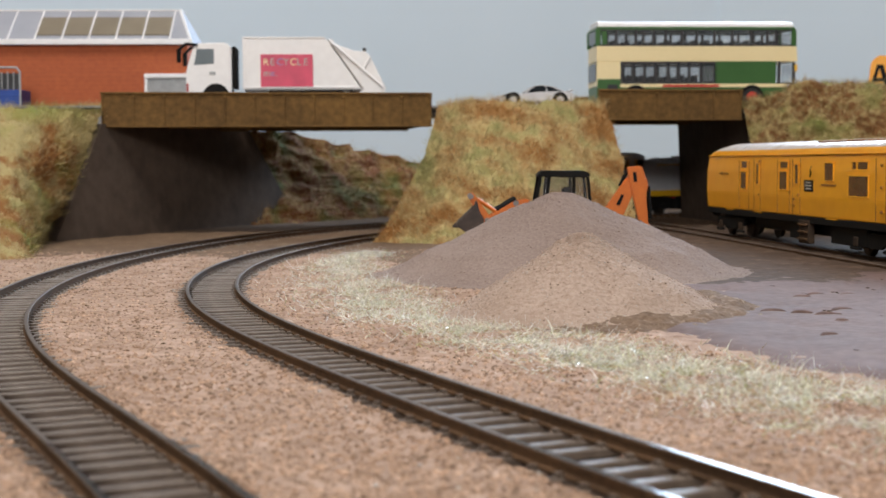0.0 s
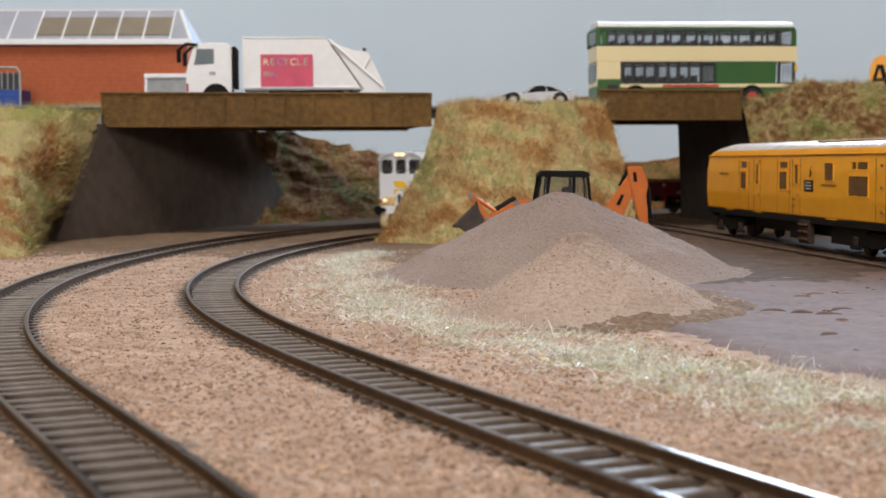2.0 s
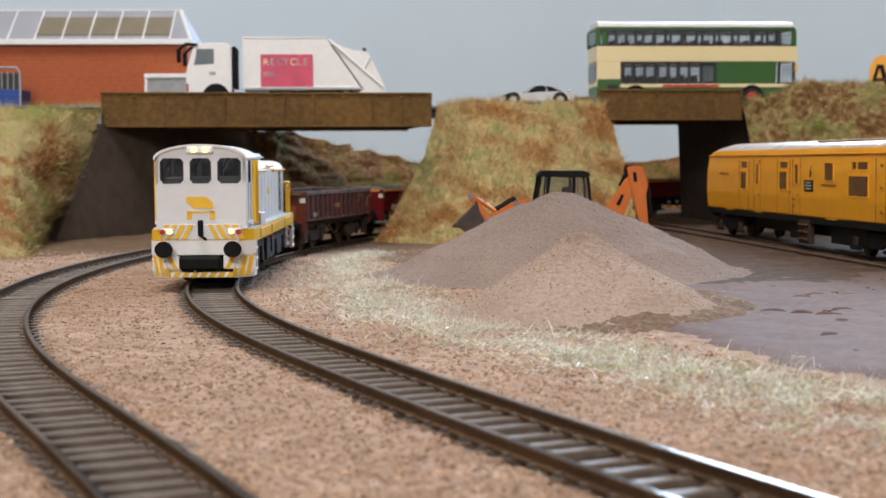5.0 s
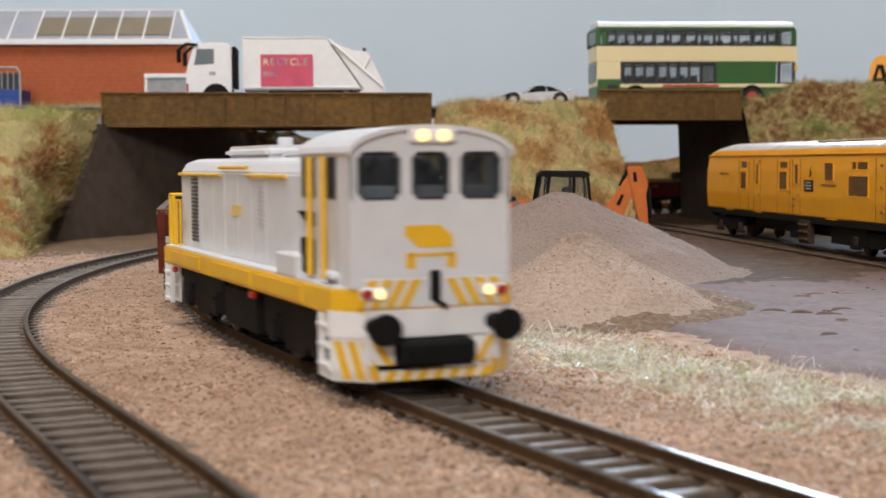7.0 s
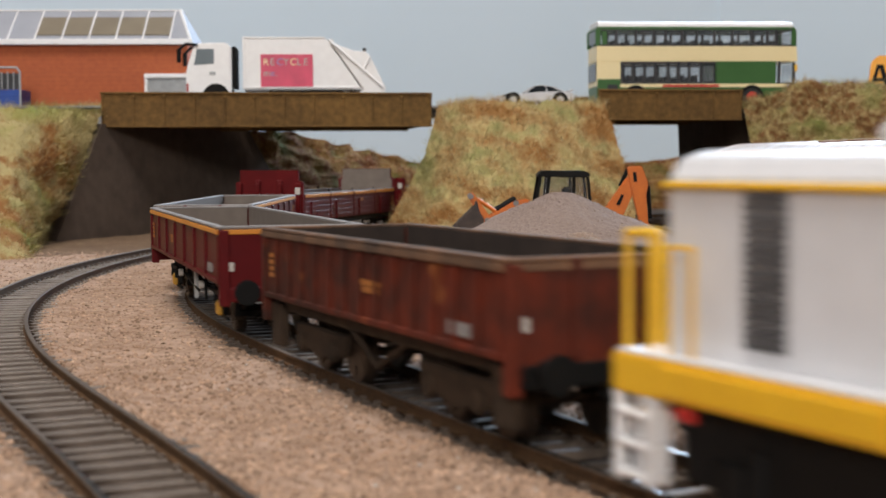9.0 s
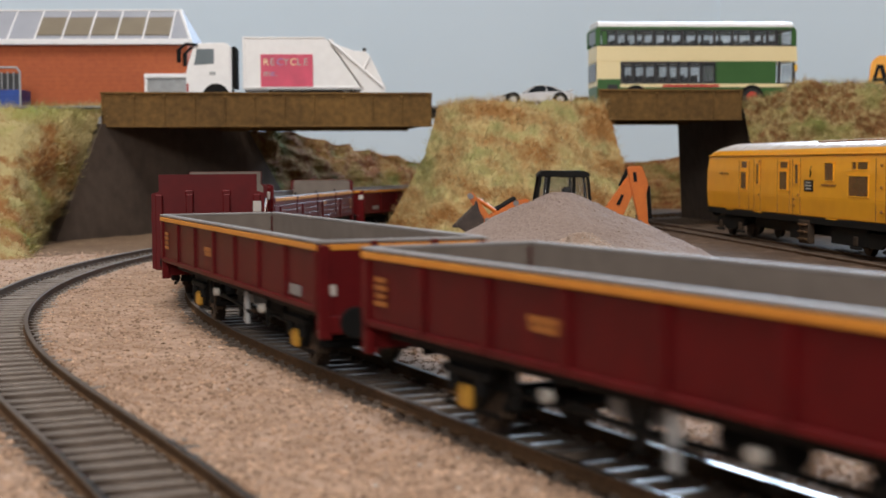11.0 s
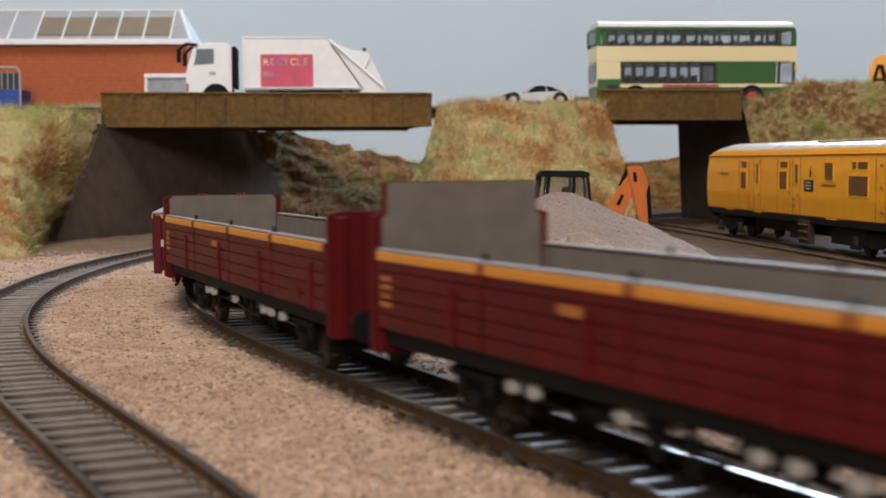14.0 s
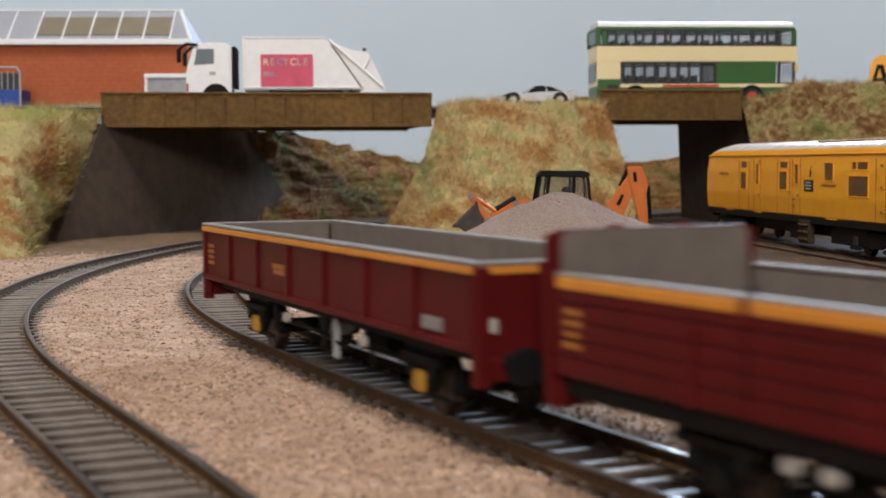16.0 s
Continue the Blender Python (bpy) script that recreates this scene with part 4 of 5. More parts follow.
def scatter(name, points, sizes, material, label, category, seed, squash=0.7):
    """Many small irregular grains as one mesh."""
    g = np.random.default_rng(seed)
    P = np.asarray(points, float)
    n = len(P)
    base = np.array(SOLID, float)
    rot = g.normal(size=(n, 3, 3))
    rot, _ = np.linalg.qr(rot)
    jit = 0.65 + 0.7 * g.random((n, 6, 1))
    V = np.einsum("nij,vj->nvi", rot, base) * jit * np.asarray(sizes)[:, None, None]
    V[:, :, 2] *= squash
    V = (V + P[:, None, :]).reshape(-1, 3)
    F = (np.array(SOLIDF)[None] + 6 * np.arange(n)[:, None, None]).reshape(-1, 3)
    data = bpy.data.meshes.new(name)
    data.from_pydata((V * U).tolist(), [], F.tolist())
    data.materials.append(material)
    return tagged(new(name, data), label, category, kind="stuff")


def fibres(name, points, normals, lengths, width, material, label, category, seed, lean=0.8, rise=0.8):
    """Many thin tapering blades as one mesh."""
    g = np.random.default_rng(seed)
    P, N = np.asarray(points, float), np.asarray(normals, float)
    n = len(P)
    d = N + lean * g.normal(size=(n, 3))
    d[:, 2] = np.abs(d[:, 2]) * rise + 0.05
    d /= np.linalg.norm(d, axis=1, keepdims=True)
    side = np.cross(d, g.normal(size=(n, 3)))
    side /= np.linalg.norm(side, axis=1, keepdims=True)
    L = np.asarray(lengths)[:, None]
    bend = g.normal(size=(n, 3)) * 0.18
    w = width * (0.6 + 0.8 * g.random((n, 1)))
    a0, a1 = P - side * w, P + side * w
    mid = P + d * L * 0.55
    b0, b1 = mid - side * w * 0.8, mid + side * w * 0.8
    tip = P + (d + bend) * L
    V = np.stack([a0, a1, b1, b0, tip], 1).reshape(-1, 3)
    k = 5 * np.arange(n)
    F = [f for i in k for f in ((i, i + 1, i + 2, i + 3), (i + 3, i + 2, i + 4))]
    data = bpy.data.meshes.new(name)
    data.from_pydata((V * U).tolist(), [], [tuple(int(v) for v in f) for f in F])
    data.materials.append(material)
    return tagged(new(name, data), label, category, kind="stuff")


# ---- banks, abutments, bridges, road ----
def bank(name, rows, label, seed, tufts, rough=3.2, turf=BANK, tuft=TUFT):
    ob, G, N = patch(name, rows, turf, 90, 90, rough, 13.0, seed)
    tagged(ob, label, "embankment", kind="structure")
    g = np.random.default_rng(int(seed * 10))
    if np.mean(N[..., 2]) < 0:
        N = -N
    i, j = g.integers(0, 89, tufts), g.integers(0, 89, tufts)
    fu, fv = g.random((tufts, 1)), g.random((tufts, 1))
    P = G[i, j] * (1 - fu) * (1 - fv) + G[i + 1, j] * fu * (1 - fv) + G[i, j + 1] * (1 - fu) * fv + G[i + 1, j + 1] * fu * fv
    M = N[i, j] + np.array([0, 0, 0.6])
    half = tufts // 2
    scatter("turf_clump", P[:half] - 0.2 * M[:half], 0.3 + 0.75 * g.random(half) ** 2, tuft, "crumbly brown and green foam turf on the bank", "turf", int(seed * 7), 0.9)
    sparse = g.integers(0, tufts, tufts // 8)
    fibres("bank_straw", P[sparse], M[sparse], 3.0 + 4.0 * g.random(len(sparse)), 0.09, STRAWBANK, "long pale straw stems on the bank", "grass", int(seed * 3), 0.9)
    fibres("bank_grass", P[half:], M[half:], 2.5 + 4.5 * g.random(tufts - half), 0.10, tuft, "short dry straw and green grass on the bank", "grass", int(seed * 5), 0.7)


bank("embankment_center", [[(-40, 778, -5), (0, 758, -5), (60, 765, -5), (112, 800, -5)], [(-24, 788, 18), (0, 785, 20), (60, 790, 20), (111, 830, 20)], [(-10, 805, 45), (12, 812, 46), (60, 825, 46), (108, 862, 45)], [(-3, 850, 73), (16, 856, 77), (60, 872, 77), (103, 893, 78)], [(14, 935, 77), (30, 950, 77), (70, 960, 77), (106, 960, 77)]],
     "straw-brown grassy embankment between the two bridges", 1.0, 26000)
bank("embankment_left", [[(-420, 520, -5), (-250, 560, -5), (-192, 650, -5), (-216, 745, -5), (-232, 806, -5)], [(-420, 640, 40), (-290, 670, 30), (-224, 730, 26), (-222, 795, 30), (-216, 836, 32)], [(-420, 800, 74), (-300, 820, 74), (-245, 838, 73), (-222, 850, 72), (-207, 860, 72)], [(-420, 930, 77), (-300, 930, 77), (-245, 930, 77), (-222, 930, 77), (-207, 930, 77)]],
     "rough green and rust-brown grassy bank beside the track", 2.0, 26000, 3.2, GREENBANK, GREENTUFT)
bank("embankment_behind", [[(-170, 1010, 64), (-120, 1090, 66), (-60, 1180, 50), (10, 1240, 33), (90, 1330, 30), (230, 1330, 46), (330, 1330, 60)], [(-170, 985, 20), (-122, 1052, 22), (-52, 1150, 18), (20, 1215, 14), (100, 1305, 14), (230, 1310, 20), (330, 1310, 24)], [(-170, 960, -5), (-104, 1042, -5), (-48, 1128, -5), (30, 1200, -5), (110, 1290, -5), (230, 1295, -5), (330, 1295, -5)]],
     "olive and rust-brown grassy cutting side behind the bridge", 5.0, 22000, 5.0, RUSTBANK, RUSTTUFT)
bank("embankment_right", [[(200, 880, -5), (300, 850, -5), (430, 800, -5)], [(199, 905, 45), (300, 885, 55), (430, 840, 60)], [(197, 928, 76), (230, 925, 91), (330, 905, 86)], [(197, 950, 77), (300, 990, 90), (430, 960, 92)]],
     "dark olive grassy bank above the parked coach", 3.0, 20000, 5.5, OLIVEBANK, OLIVETUFT)

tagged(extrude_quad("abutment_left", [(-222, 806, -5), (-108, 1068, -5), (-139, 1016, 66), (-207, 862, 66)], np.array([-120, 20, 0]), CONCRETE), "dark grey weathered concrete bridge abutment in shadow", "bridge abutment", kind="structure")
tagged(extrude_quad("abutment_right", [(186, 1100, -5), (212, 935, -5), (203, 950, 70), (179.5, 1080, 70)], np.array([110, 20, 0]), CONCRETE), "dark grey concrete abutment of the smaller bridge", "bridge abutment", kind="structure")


def bridge(label, a, c, z0, z1, panels):
    """A plate-girder bridge from a to c (x, y): two girders and a deck between."""
    d = math.hypot(c[0] - a[0], c[1] - a[1])
    top = thing("road_bridge", label, "road bridge", mm(a[0], a[1], 0, 0, 0, math.degrees(math.atan2(c[1] - a[1], c[0] - a[0]))))
    h = z1 - z0
    for y in (1.5, 108):
        g = part("girder", box(d, 2.0, h - 1, (d / 2, y, (z0 + z1) / 2), 0.2), GIRDER, top, "rust-brown plate girder")
        part("flange", box(d + 0.8, 4.2, 1.3, (d / 2, y, z1 - 0.4), 0.25), GIRDER, g)
        part("flange", box(d + 0.4, 3.6, 1.1, (d / 2, y, z0 + 0.5), 0.25), GIRDER, g)
        for i in range(panels + 1):
            x = 1 + (d - 2) * i / panels
            part("stiffener", box(0.8, 3.4, h - 3, (x, y, (z0 + z1) / 2 - 0.2), 0.12), GIRDER, g)
            part("bracket", box(2.2, 3.8, 2.4, (x, y, z1 - 2.4), 0.3), GIRDER, g)
    part("deck", box(d, 104, 6, (d / 2, 54.7, z0 + 8), 0.2), CONCRETE, top, "dark concrete bridge deck")
    for i in range(7):
        part("cross_beam", box(d - 2, 2.5, 4.5, (d / 2, 12 + i * 14.5, z0 + 3), 0.2), GIRDER, top)
    return top


bridge("long rust-brown plate girder road bridge", (-208, 865), (-6.5, 899), 64.0, 85.3, 11)
bridge("short rust-brown plate girder road bridge", (101.0, 912), (196.5, 928), 67.8, 87.6, 5)
V, F = [], []
for i, x in enumerate(np.linspace(-900, 900, 61)):
    y = 905 + 0.16 * x
    V += [(x, y, 77.3 + 0.1 * fbm(x, 0, 30)), (x, y + 95, 77.3 + 0.1 * fbm(x, 9, 30)), (x, y, 76.2), (x, y + 95, 76.2)]
    if i:
        k = 4 * i
        F += [(k - 4, k, k + 1, k - 3), (k - 2, k - 1, k + 3, k + 2), (k - 4, k - 2, k + 2, k), (k - 3, k + 1, k + 3, k - 1)]
tagged(mesh_from("road", V, F, ROAD), "pale grey model road across the bridges", "road", kind="structure")
# raised ground on which the works building stands
tagged(extrude_quad("pavement", [(-900, 960, 76.6), (-150, 1010, 76.6), (-150, 1010, -5), (-900, 960, -5)], np.array([0, 420, 0]), ROAD), "flat grey yard beside the brick works", "pavement", kind="structure")

# unseen level board added behind the small bridge to shade the passing engine
tagged(part("pavement", box(640, 200, 1.6, (352, 1100, 76.0)), ROAD), "unseen grey board added behind the small bridge for shade", "pavement", kind="structure")
# a second unseen board, added to keep light off the abutment and engine
tagged(part("pavement", box(172, 95, 1.6, (-64, 1047, 76.0)), ROAD), "unseen grey board added behind the long bridge for shade", "pavement", kind="structure")

# painted sky boards, with a corner
tagged(part("backdrop", box(2700, 12, 300, (-1034, 1560, 103), rot=(0, 0, 0.3)), SKY), "plain pale blue-grey painted sky board", "backdrop", kind="structure")
tagged(part("backdrop", box(1900, 12, 300, (1146, 1116, 103), rot=(0, 0, -28)), SKY), "plain pale blue-grey painted sky board", "backdrop", kind="structure")

# the room around the layout
for name, size, at in (("wall_south", (5400, 60, 2500), (0, -2460, 200)), ("wall_north", (5400, 60, 2500), (0, 2660, 200)), ("wall_west", (60, 5200, 2500), (-2690, 100, 200)), ("wall_east", (60, 5200, 2500), (2690, 100, 200)), ("ceiling", (5400, 5200, 50), (0, 100, 1480))):
    tagged(part(name, box(*size, at), PLASTER), "plain off-white painted plaster", "ceiling" if name == "ceiling" else "wall", kind="structure")

# ---- yard, heaps, grass, loose grains ----
def yard():
    xs, ys = np.arange(-20, 430, 3.0), np.arange(180, 930, 4.0)
    edge = lambda y: np.interp(y, (180, 230, 300, 360, 430, 500, 700, 930), (150, 100, 66, 52, 40, 25, 5, 90))
    idx, V, F = {}, [], []
    for j, y in enumerate(ys):
        for i, x in enumerate(xs):
            lip = x - edge(y) - 7 * fbm(x, y, 12, 8.0)
            if lip > 0:
                idx[i, j] = len(V)
                dent = -1.5 * max(0, fbm(x, y, 9, 4.4) - 0.22)
                V.append((x, y, FLOOR + 1.7 + 0.3 * fbm(x, y, 40, 2.0) + dent - 2.4 * max(0, 1 - lip / 12)))
    for (i, j), k in list(idx.items()):
        q = [idx.get(c) for c in ((i, j), (i + 1, j), (i + 1, j + 1), (i, j + 1))]
        if None not in q:
            F.append(q)
    ob = mesh_from("yard_ground", V, F, [YARD, DARKEARTH], None, True)
    for p in ob.data.polygons:
        c = p.center / U
        if c.y > 500 + 0.35 * (c.x - 90) + 40 * fbm(c.x, c.y, 40, 6.0):
            p.material_index = 1
    tagged(ob, "dull purple-brown rutted earth of the yard", "yard ground", kind="structure")


yard()
_, HV1 = heap("front conical heap of fine pinkish-brown ballast stone", 39.5, 406, 25.4, 45, 54, 46, 1.3, 0.4, HEAP)
_, HV2 = heap("larger rear conical heap of grey-brown ballast stone, coloured darker for shade", 44, 540, 35.2, 80, 92, 66, 6.1, 0.42, HEAPGREYSHADE)


heap("flat brown crust of old ballast beside the heap", 52, 420, 22.0, 49, 49, 69, 9.1, 0.7, SPILL, 3.6)

g = np.random.default_rng(11)


def free_of_track(P, clear=9.6):
    ok = np.ones(len(P), bool)
    for X, Y in ((X1, Y1), (X2, Y2)):
        A = np.stack([X[::4], Y[::4]], 1)
        d = np.array([np.min((A[:, 0] - x) ** 2 + (A[:, 1] - y) ** 2) for x, y in P[:, :2]]) ** 0.5
        ok &= (d > clear) | ((d < 7.2) & (g.random(len(P)) < 0.12))
    return ok


n = 80000
y = 150 + 560 * g.random(n) ** 1.7
P = np.stack([(g.random(n) - 0.56) * 0.80 * y, y, np.zeros(n)], 1)
P = P[free_of_track(P)]
P = P[P[:, 0] < np.interp(P[:, 1], (150, 230, 300, 360, 500, 700), (160, 104, 68, 50, 30, 10))]
P[:, 2] = [ground_height(x, yy) + 0.05 for x, yy, _ in P]
s = 0.22 + 0.5 * g.random(len(P)) ** 3
k = len(P) * 3 // 100
scatter("ballast_grain", P[k:], s[k:], GRAIN, "loose sandy ballast grains", "gravel", 21)
scatter("ballast_clod", P[:k], s[:k] * 1.35, CLOD, "darker brown ballast crumbs", "gravel", 22)
for HV, count, seed, stone in ((HV1, 24000, 31, HEAPGRAIN), (HV2, 20000, 32, GREYSHADEGRAIN)):
    H = np.array(HV)
    pick = g.integers(220, len(H) - 220, count)
    Q = H[pick] + g.normal(size=(count, 3)) * np.array([0.6, 0.6, 0.08])
    scatter("heap_grain", Q, 0.09 + 0.2 * g.random(count) ** 3, stone, "fine stone grains on the heap", "gravel", seed)
H = np.array(HV1)
pick = g.integers(220 * 6, len(H) - 220, 900)
scatter("pale_chip", H[pick] + np.array([0, 0, 0.12]), 0.1 + 0.2 * g.random(900) ** 2, DIRTYWHITE, "tiny pale glinting chips on the heap", "gravel", 34)
for HV, count, seed in ((HV1, 700, 35), (HV2, 500, 36)):
    H = np.array(HV)
    pick = g.integers(220 * 20, len(H) - 220, count)
    scatter("heap_crumb", H[pick] + np.array([0, 0, 0.1]), 0.12 + 0.26 * g.random(count) ** 2, SPILL, "small brown crumbs on the heap", "gravel", seed)
# sparse pale chips
pick = g.integers(0, len(P), 120)
scatter("pale_chip", P[pick] + np.array([0, 0, 0.15]), 0.2 + 0.3 * g.random(120), DIRTYWHITE, "small pale stone chips in the ballast", "gravel", 33)

# crumbs of trodden earth on the yard
Y = np.stack([60 + 240 * g.random(900), 215 + 300 * g.random(900), np.full(900, FLOOR + 1.4)], 1)
Y = Y[Y[:, 0] > np.interp(Y[:, 1], (180, 230, 300, 360, 430, 520), (165, 115, 82, 100, 105, 90))]
scatter("earth_crumb", Y, 0.3 + 1.0 * g.random(len(Y)) ** 2, DARKEARTH, "dark crumbs of trodden earth on the yard", "gravel", 51, 0.35)

# curved ridges of trodden mud on the yard
V, F = [], []
for k in range(26):
    cx, cy, rr = 92 + 60 * g.random(), 262 + 190 * g.random(), 2.6 + 2.4 * g.random()
    a0 = math.radians(20 + 50 * g.random())
    first = len(V)
    for j in range(13):
        a = a0 + math.radians(9.5 * j)
        w = 0.75 * math.sin(math.pi * (j + 0.5) / 13)
        for d, z in ((-w, -0.35), (0, 0.75 * w), (w, -0.35)):
            V.append((cx + (rr + d) * math.cos(a), cy + (rr + d) * math.sin(a), FLOOR + 1.75 + z))
        if j:
            q = first + 3 * j
            F += [(q - 3, q - 2, q + 1, q), (q - 2, q - 1, q + 2, q + 1)]
tagged(mesh_from("mud_ridge", V, F, YARD, None, True), "curved brown ridges of trodden mud on the yard", "mud", kind="stuff")

STRIP = np.array([(-34, 690, 10), (-45, 608, 16), (-34, 520, 21), (-22, 440, 22), (4, 370, 20), (30, 328, 21), (50, 288, 23), (70, 250, 25), (92, 218, 26), (116, 190, 26)], float)


def strip_points(n, spread):
    u = g.random(n) ** 0.9 * (len(STRIP) - 1)
    i = np.minimum(u.astype(int), len(STRIP) - 2)
    c = STRIP[i] * (1 - (u - i))[:, None] + STRIP[i + 1] * (u - i)[:, None]
    d = STRIP[i + 1, :2] - STRIP[i, :2]
    d /= np.linalg.norm(d, axis=1, keepdims=True)
    off = g.normal(size=n) * c[:, 2] * spread
    Q = np.stack([c[:, 0] - d[:, 1] * off, c[:, 1] + d[:, 0] * off, np.full(n, FLOOR + 0.2)], 1)
    keep = np.array([fbm(q[0], q[1], 13, 2.2) > -0.28 for q in Q])
    return Q[keep]


Q = strip_points(56000, 0.52)
Q = Q[free_of_track(Q, 14)]
fibres("grass_verge", Q, np.tile([0, 0, 0.2], (len(Q), 1)), 1.0 + 3.0 * g.random(len(Q)) ** 2, 0.075, FIBRE, "pale straw and green static grass fibres beside the track", "grass", 41, 0.9, 0.38)
Q = strip_points(25000, 0.5)
Q = Q[free_of_track(Q, 14)]
fibres("green_verge", Q, np.tile([0, 0, 0.2], (len(Q), 1)), 1.0 + 2.6 * g.random(len(Q)), 0.075, GREENFIBRE, "soft green grass fibres in the verge", "grass", 44, 0.9, 0.38)
Q = strip_points(9000, 0.6)
Q = Q[free_of_track(Q, 14)]
fibres("tan_verge", Q, np.tile([0, 0, 0.2], (len(Q), 1)), 1.0 + 3.0 * g.random(len(Q)), 0.075, TANFIBRE, "dry tan grass fibres in the verge", "grass", 45, 0.9, 0.3)
Q = strip_points(26000, 0.5)
Q = Q[free_of_track(Q, 13)]
fibres("sheen_straw", Q, np.tile([0, 0, 0.1], (len(Q), 1)), 1.5 + 5 * g.random(len(Q)), 0.07, STRAW, "shiny straw fibres lying on the verge, whitened for its sheen", "grass", 42, 0.9, 0.25)
Q = strip_points(36000, 0.52)
Q = Q[free_of_track(Q, 13)]
scatter("verge_turf", Q - np.array([0, 0, 0.25]), 0.3 + 0.6 * g.random(len(Q)), VERGE, "fine olive turf under the grass verge", "turf", 43, 0.6)


# ---- works building, cage ----
def building():
    top = thing("works_building", "orange brick works building with pale roof and rooflights", "building", mm(-181, 1012, 76.6, 0, 0, 2.5))
    L, D, H = 230.0, 90.0, 51.0
    wall = part("wall", box(L, D, H, (-L / 2, D / 2, H / 2), 0.3), BRICK, top, "plain orange brick wall")
    for i in range(16):
        part("brick_course", box(L + 0.1, 0.2, 0.25, (-L / 2, -0.02, 3 + i * 3)), BRICKDARK, wall)
    corners = [(3, -3, H), (3, D + 3, H), (-L - 3, D + 3, H), (-L - 3, -3, H), (-9, D * 0.38, H + 26), (-9, D * 0.62, H + 26), (-L + 9, D * 0.62, H + 26), (-L + 9, D * 0.38, H + 26)]
    roof = mesh_from("roof", corners, [(3, 0, 4, 7), (0, 1, 5, 4), (1, 2, 6, 5), (2, 3, 7, 6), (4, 5, 6, 7), (3, 2, 1, 0)], ROOFGREY, top)
    roof["label"] = "pale grey hipped sheet roof"
    part("eaves", box(L + 8, 3.5, 4.0, (-L / 2, -3, H + 0.4), 0.4), WHITE, roof, "white eaves gutter")
    slope = math.degrees(math.atan2(26, D * 0.38 + 3))
    mid = (-3 + D * 0.38) / 2
    for i in range(10):
        part("roof_bar", box(1.2, 44, 1.0, (-12.5 - 19 * i, mid, H + 13.6), 0.2, rot=(slope, 0, 0)), WHITE, roof)
    for i in range(5):
        part("rooflight", box(17.6, 25, 1.0, (-22 - i * 19, mid - 1, H + 13.0), 0.2, rot=(slope, 0, 0)), ROOFLIGHT, roof, "brownish translucent rooflight")
    part("hip_cap", rod((3, -3, H + 0.6), (-9, D * 0.38, H + 26.4), 1.2), WHITE, roof)
    part("ridge", box(L - 16, 24, 1.2, (-L / 2, D / 2, H + 26.4), 0.3), WHITE, roof)
    door = part("roller_door", box(30, 1.5, 26, (-13, -0.8, 13), 0.2), GREYP, top, "grey roller door with white surround")
    for i in range(11):
        part("slat", box(29, 0.4, 1.9, (-13, -1.7, 2 + i * 2.3), 0.1), GREYP, door)
    part("door_frame", box(35, 3, 3.0, (-13, -1.6, 27.4), 0.3), WHITE, door)
    for x in (-29.2, 3.2):
        part("door_frame", box(2.2, 2.4, 26, (x, -1.4, 13), 0.3), WHITE, door)


building()


def cage():
    top = thing("mesh_skip", "blue skip with grey mesh sides and rail", "skip", mm(-311, 978, 76.6))
    part("tub", prism([(-24, 0), (24, 0), (24, 16), (-24, 16)], 26, "y", 0, 0.4), BLUE, top, "blue steel tub")
    for z in (4, 8, 12):
        part("tub_ridge", box(48.4, 26.4, 0.8, (0, 0, z), 0.2), BLUE, top)
    for i in range(13):
        part("mesh_bar", box(0.6, 0.6, 12, (-24 + i * 4, -13, 22), 0.1), GREYP, top)
    part("mesh_sheet", box(47.6, 0.4, 11, (0, -12.4, 21.6)), DARKGREY, top)
    b = rod((-24, -13, 31), (22, -13, 31), 0.7)
    rod((22, -13, 31), (24.4, -13, 28), 0.7, bm=b)
    rod((24.4, -13, 28), (24.4, -13, 0), 0.7, bm=b)
    part("rail", b, GREYP, top, "grey bent tube rail")


cage()


# ---- road vehicles ----
def road_wheel(top, x, y, r, w, hub):
    t = part("wheel", cyl(r, w, (x, y, r), "y", n=24, bevel=0.4), TYRE, top, "black rubber tyre")
    part("hub", cyl(r * 0.58, w + 0.4, (x, y, r), "y", n=18, bevel=0.2), hub, t)


